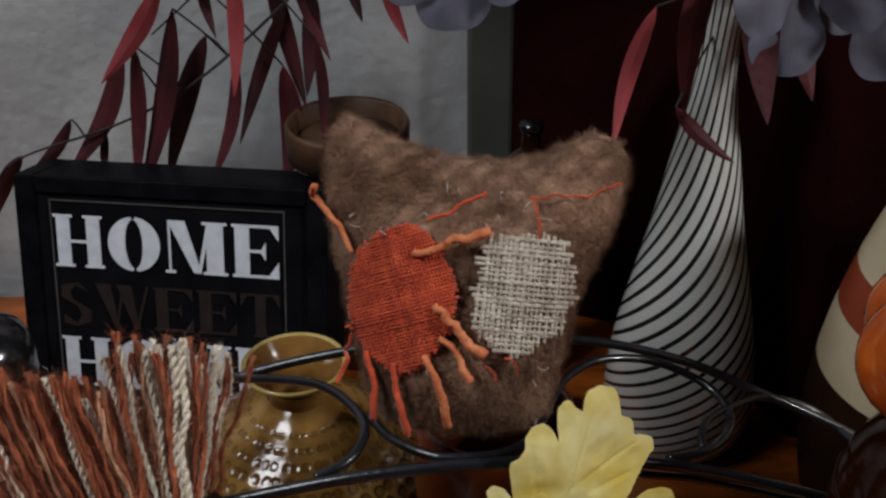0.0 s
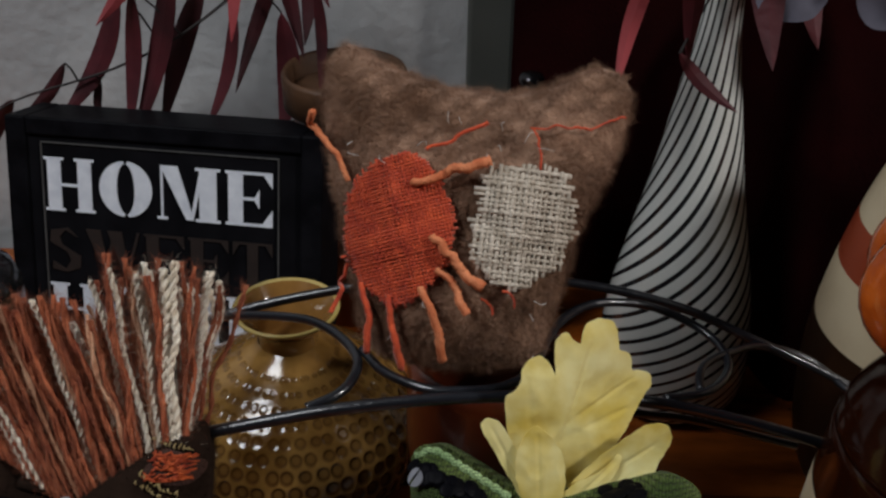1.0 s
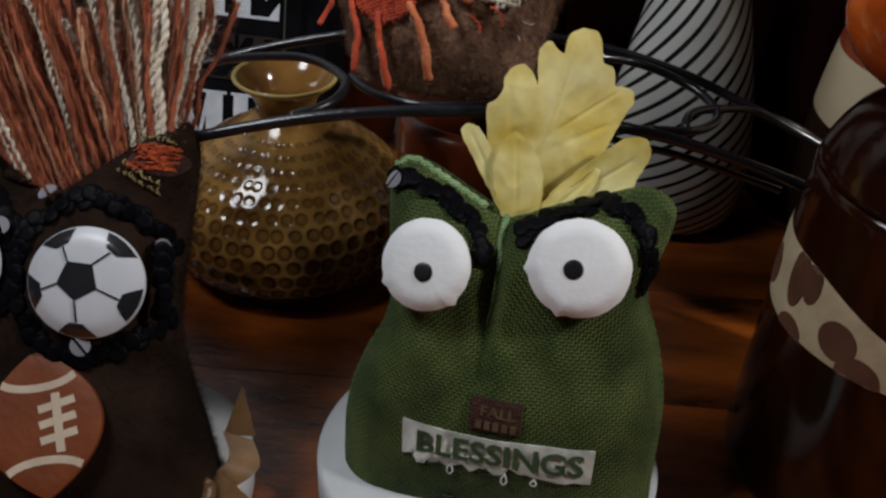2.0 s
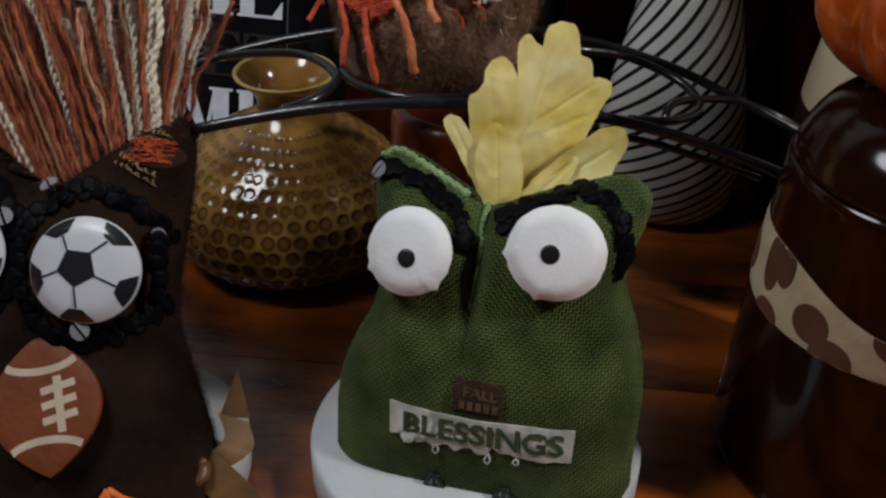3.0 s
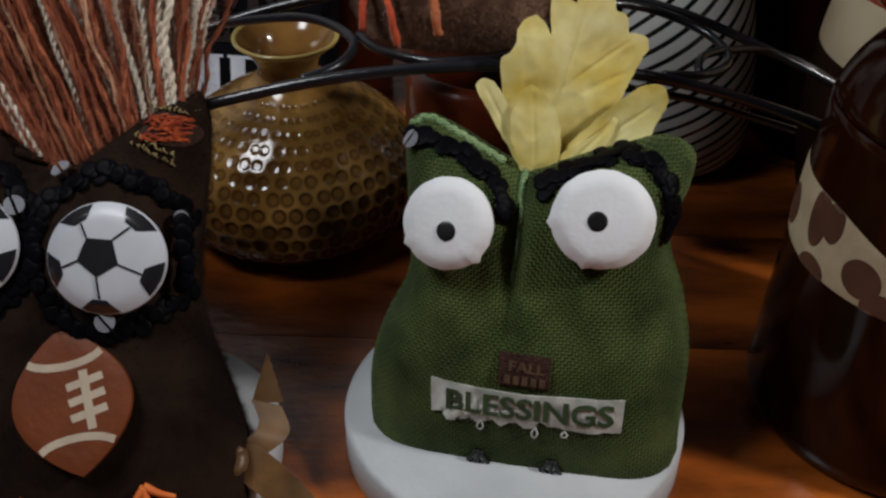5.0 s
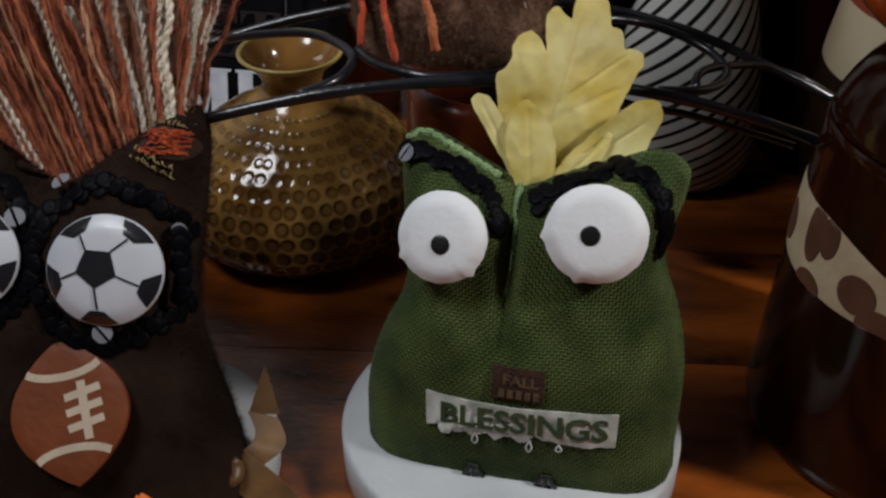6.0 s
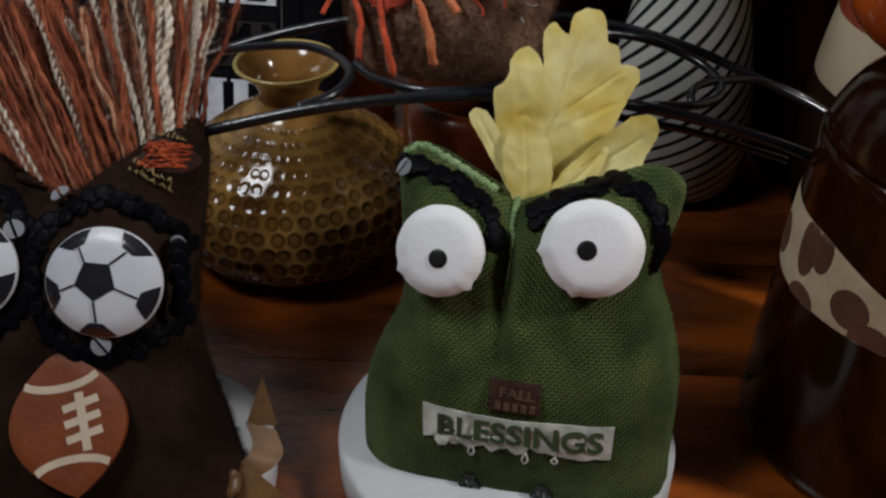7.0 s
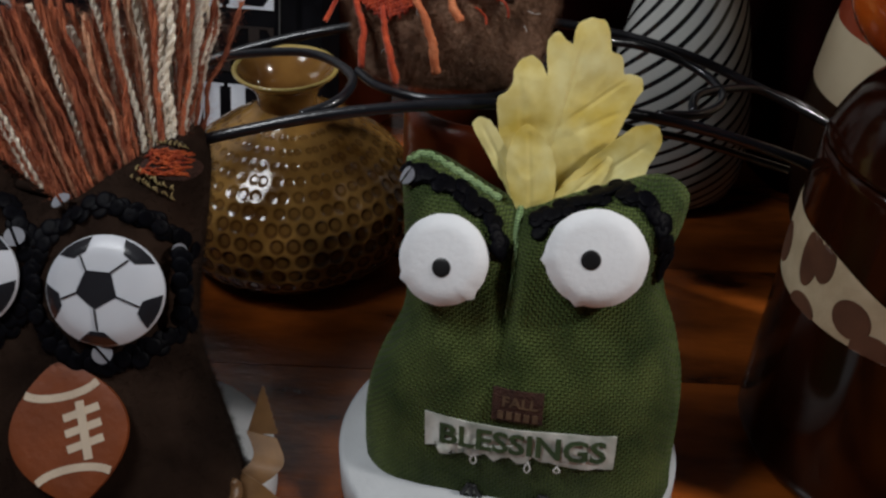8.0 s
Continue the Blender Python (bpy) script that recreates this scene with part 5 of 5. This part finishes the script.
gourd = thing("glass_pumpkin", pose(0.2630, 0.378, TABLE + 0.1735), "glossy orange glass pumpkin on the amber jar's lid", "pumpkin")
part("body", pumpkin_geometry(0.0545, 0.078), M["orange_glass"], gourd)
part("stalk", tube(spline([(0, 0, 0.074), (0.001, 0, 0.084), (0.005, -0.001, 0.092)], 10), 0.0035, 8), M["brown_glaze"], gourd, "short brown stalk")
part("bead", moved(lathe([(0.0003, -0.0085), (0.005, -0.006), (0.0068, 0.0), (0.0045, 0.006), (0.0003, 0.009)], 20), pose(-0.006, -0.0500, 0.014, 25, 0, 0)), M["cream_glaze"], gourd, "cream drop bead")

egg = thing("striped_egg", pose(0.312, 0.505, TABLE), "cream and brick-red banded ceramic cone behind the amber jar", "ornament")
cone = spline([(0.050, 0.0, 0), (0.064, 0.03, 0), (0.0690, 0.075, 0), (0.0660, 0.120, 0), (0.0560, 0.170, 0), (0.040, 0.215, 0), (0.016, 0.245, 0), (0.0008, 0.250, 0)], 80)
cuts = [(-1, 0.112, "brown_glaze"), (0.112, 0.146, "cream_glaze"), (0.146, 0.170, "brick_glaze"), (0.170, 0.210, "cream_glaze"), (0.210, 1, "brick_glaze")]
for lo, hi, name in cuts:
    def wide(h):
        return float(np.interp(h, [p.y for p in cone], [p.x for p in cone]))

    rows = [(wide(h), h) for h in np.linspace(max(lo, 0.0), min(hi, 0.250), 24)]
    if lo < 0:
        rows = [(0.0005, 0.0005)] + rows
    part("glazed_band", lathe(rows, 72), M[name], egg)


# ---- the dark bottle beside the sign ----
flask = thing("glass_jar", pose(-0.184, 0.485, TABLE), "clear glass jar with a dark metal domed cap", "jar")
part("glass", lathe([(0.0005, 0.0006), (0.030, 0.0006), (0.034, 0.006), (0.0345, 0.090), (0.031, 0.108), (0.024, 0.116), (0.023, 0.122), (0.0215, 0.122), (0.0225, 0.114), (0.0325, 0.088), (0.032, 0.008), (0.0005, 0.005)], 56), M["clear"], flask)
part("cap", lathe([(0.0250, 0.118), (0.0265, 0.119), (0.0268, 0.134), (0.024, 0.142), (0.015, 0.149), (0.006, 0.152), (0.0055, 0.160), (0.0085, 0.166), (0.0055, 0.173), (0.0005, 0.175)], 56), M["dark_metal"], flask, "dark polished metal cap with knob")


# ---- the small dark bottle behind the plush figure ----
bottle = thing("bottle", pose(0.100, 0.655, TABLE), "dark red glass bottle with a small grey stopper before the curtain", "bottle")
part("glass", lathe([(0.0005, 0.0006), (0.018, 0.0006), (0.0215, 0.004), (0.0220, 0.134), (0.0195, 0.152), (0.0120, 0.162), (0.0062, 0.167), (0.0058, 0.176), (0.0066, 0.178), (0.0005, 0.1785)], 48), M["amber_dark"], bottle)
part("stopper", lathe([(0.0048, 0.1780), (0.0072, 0.1792), (0.0076, 0.1820), (0.0066, 0.1842), (0.0005, 0.1848)], 32), M["dark_metal"], bottle, "small grey stopper")


# ---- the burgundy branches in the striped vase ----
def willow_leaf(a, b, width, curl, twist):
    """A narrow pointed leaf from a to b with a fold along its rib."""
    a, b = Vector(a), Vector(b)
    way = b - a
    length = way.length
    way.normalize()
    out = way.cross(Vector((math.sin(twist), -math.cos(twist), 0.15))).normalized()
    nrm = out.cross(way)
    verts, faces, n = [], [], 14
    for i in range(n + 1):
        s = i / n
        w = width * (math.sin(math.pi * s ** 0.8) ** 0.85) * 0.5 + 0.0002
        c = a + way * length * s + out * curl * math.sin(math.pi * s) - nrm * 0.006 * math.sin(math.pi * s)
        for k, d in ((-1, 0.0), (0, 0.0006), (1, 0.0), (1, 0.0003), (0, 0.0009), (-1, 0.0003)):
            verts.append(c + out * w * k + nrm * (d + 0.0))
    for i in range(n):
        for q in range(6):
            e = (q + 1) % 6
            faces.append((i * 6 + q, i * 6 + e, i * 6 + 6 + e, i * 6 + 6 + q))
    return verts, faces


MOUTH = Vector((0.192, 0.590, TABLE + 0.300))


def branch(label, stem, leaves):
    ob = thing("leaf_branch", Matrix.Translation(MOUTH), label, "plant", "burgundy branches")
    o = MOUTH
    part("stem", tube([p - o for p in spline(stem, 60)], 0.0013, 6, taper=lambda s: 1.2 - 0.7 * s), M["stem"], ob, "thin dark stem")
    for a, b, w, curl, mat in leaves:
        a, b = Vector(a), Vector(b)
        near = min(spline(stem, 60), key=lambda p: (p - a).length)
        if (near - a).length > 0.003:
            part("stalk", tube([near - o, (near + a) / 2 - o + Vector((0, 0, 0.002)), a - o], 0.0007, 5), M["stem"], ob)
        part("leaf", willow_leaf(a - o, a + (b - a) * 1.18 - o, w * 1.05, curl, random.uniform(-0.5, 0.5)), M[mat], ob, "burgundy leaf, light on it painted in as rose-pink" if mat == "lit_leaf" else "", smooth=False)
    return ob


random.seed(4)
Y = 0.690
branch("drooping stem of long burgundy willow leaves before the wall",
       [MOUTH - Vector((0, 0, 0.03)), (0.16, 0.61, 0.33), (0.05, 0.66, 0.31), (-0.04, 0.69, 0.215), (-0.110, Y, 0.155), (-0.165, Y, 0.125), (-0.235, Y, 0.100), (-0.262, Y, 0.075)],
       [((-0.155, Y, 0.178), (-0.199, Y, 0.100), 0.0135, -0.006, "burgundy"), ((-0.143, Y - 0.012, 0.182), (-0.155, Y - 0.012, 0.098), 0.0120, 0.002, "burgundy"), ((-0.117, Y - 0.01, 0.205), (-0.150, Y - 0.01, 0.095), 0.0130, -0.003, "burgundy"),
        ((-0.101, Y, 0.185), (-0.133, Y, 0.098), 0.0150, 0.006, "burgundy"), ((-0.084, Y, 0.172), (-0.106, Y, 0.096), 0.0095, -0.003, "burgundy"), ((-0.196, Y, 0.128), (-0.232, Y, 0.088), 0.0080, -0.003, "burgundy"),
        ((-0.234, Y, 0.102), (-0.258, Y, 0.060), 0.0100, 0.002, "burgundy"), ((-0.175, Y, 0.118), (-0.180, Y, 0.088), 0.0050, 0.001, "burgundy")])
branch("upper stem of burgundy leaves, some coloured as lit, before the wall",
       [MOUTH - Vector((0, 0, 0.03)), (0.17, 0.60, 0.345), (0.08, 0.65, 0.350), (-0.02, 0.685, 0.300), (-0.075, Y, 0.240), (-0.100, Y, 0.215), (-0.135, Y, 0.185)],
       [((-0.120, Y - 0.02, 0.222), (-0.158, Y - 0.02, 0.170), 0.0115, -0.003, "lit_leaf"), ((-0.076, Y - 0.02, 0.235), (-0.082, Y - 0.02, 0.165), 0.0105, 0.001, "lit_leaf"), ((-0.050, Y, 0.205), (-0.082, Y, 0.125), 0.0090, 0.002, "burgundy"),
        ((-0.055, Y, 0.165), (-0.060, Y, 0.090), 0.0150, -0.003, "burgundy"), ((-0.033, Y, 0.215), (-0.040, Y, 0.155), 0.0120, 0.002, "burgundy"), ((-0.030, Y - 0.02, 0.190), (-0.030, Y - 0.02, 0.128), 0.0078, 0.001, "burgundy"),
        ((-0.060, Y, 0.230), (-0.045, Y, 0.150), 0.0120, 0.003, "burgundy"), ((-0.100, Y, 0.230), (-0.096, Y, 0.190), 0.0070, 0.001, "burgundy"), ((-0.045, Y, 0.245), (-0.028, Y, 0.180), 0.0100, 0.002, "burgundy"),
        ((0.010, Y, 0.225), (0.022, Y, 0.186), 0.0080, 0.001, "lit_leaf"), ((-0.012, Y, 0.240), (-0.005, Y, 0.200), 0.0090, 0.001, "burgundy")])
branch("short burgundy stem with broad leaves at the vase's neck",
       [MOUTH - Vector((0, 0, 0.03)), (0.195, 0.575, 0.285), (0.200, 0.545, 0.285), (0.198, 0.530, 0.270)],
       [((0.196, 0.545, 0.285), (0.203, 0.528, 0.212), 0.0170, 0.003, "burgundy"), ((0.150, 0.545, 0.250), (0.137, 0.545, 0.188), 0.0080, 0.003, "lit_leaf"), ((0.165, 0.550, 0.197), (0.192, 0.548, 0.172), 0.0070, 0.002, "burgundy"),
        ((0.205, 0.545, 0.285), (0.226, 0.545, 0.215), 0.0180, -0.002, "burgundy"), ((0.180, 0.555, 0.285), (0.172, 0.555, 0.205), 0.0150, 0.002, "burgundy")])


def grey_bloom(label, stem, petals):
    ob = thing("grey_flower", Matrix.Translation(MOUTH), label, "flower", "grey flowers")
    part("stem", tube([p - MOUTH for p in spline(stem, 30)], 0.0014, 6), M["stem"], ob, "thin dark stem")
    heart = Vector(stem[-1])
    for k, (a, tilt, w, h) in enumerate(petals):
        pts = [(0.0, -0.004), (w * 0.30, 0.3 * h), (w * 0.5, 0.68 * h), (w * 0.36, 0.95 * h), (0.02 * w, h), (-w * 0.34, 0.93 * h), (-w * 0.5, 0.66 * h), (-w * 0.28, 0.3 * h)]

        def cup(x, z):
            return 5 * x * x + 0.004 * noise.noise(Vector((x * 60, k * 3.0, z * 60)))

        part("petal", plate(pts, lambda x, z, q: cup(x, z), lambda x, z, q: cup(x, z) + 0.0005, 8, 48), M["grey_petal"], ob, m=Matrix.Translation(heart - MOUTH) @ pose(0, 0, 0, 0, a, 0) @ pose(0, 0, 0, tilt, 0, 0))
    part("heart", moved(lathe([(0.0005, -0.006), (0.006, -0.004), (0.0075, 0.0), (0.005, 0.004), (0.0005, 0.006)], 20), Matrix.Translation(heart - MOUTH)), M["burgundy"], ob, "dark heart of the flower")
    return ob


grey_bloom("artificial grey-violet flower with broad drooping petals", [MOUTH - Vector((0, 0, 0.03)), (0.196, 0.578, 0.29), (0.206, 0.555, 0.285), (0.214, 0.545, 0.268)],
           [(184, 12, 0.036, 0.050), (110, 25, 0.034, 0.044), (40, 20, 0.036, 0.044), (-40, 25, 0.036, 0.044), (235, 30, 0.030, 0.040)])
grey_bloom("shaded grey-violet flower with broad drooping petals", [MOUTH - Vector((0, 0, 0.03)), (0.215, 0.580, 0.295), (0.245, 0.562, 0.292), (0.262, 0.555, 0.268)],
           [(176, 10, 0.040, 0.056), (120, 25, 0.036, 0.044), (40, 20, 0.036, 0.044), (-40, 25, 0.036, 0.044), (240, 22, 0.034, 0.046)])
grey_bloom("pale grey artificial flower hanging before the wall", [MOUTH - Vector((0, 0, 0.03)), (0.15, 0.58, 0.330), (0.09, 0.560, 0.315), (0.055, 0.550, 0.285)],
           [(180, 15, 0.036, 0.046), (120, 25, 0.036, 0.044), (40, 20, 0.036, 0.044), (-40, 25, 0.036, 0.044), (235, 20, 0.034, 0.044)])
# Unseen blooms added above the bunch to shade the wall and curtain.
for k, (x, y, z) in enumerate(((-0.060, 0.700, 0.380), (0.000, 0.690, 0.365), (0.060, 0.680, 0.380), (0.115, 0.585, 0.350), (0.165, 0.545, 0.350), (0.235, 0.600, 0.345), (0.300, 0.570, 0.335), (0.130, 0.640, 0.345), (0.215, 0.650, 0.365), (0.300, 0.640, 0.345))):
    grey_bloom("grey-violet artificial flower added out of view to cast shade", [MOUTH - Vector((0, 0, 0.03)), MOUTH + Vector((0, 0, 0.012)), ((x + MOUTH.x) / 2, (y + MOUTH.y) / 2, z + 0.012), (x, y, z)],
               [(a + 23 * k, 55 + 9 * (a // 72 % 2), 0.046, 0.056) for a in range(0, 360, 60)])
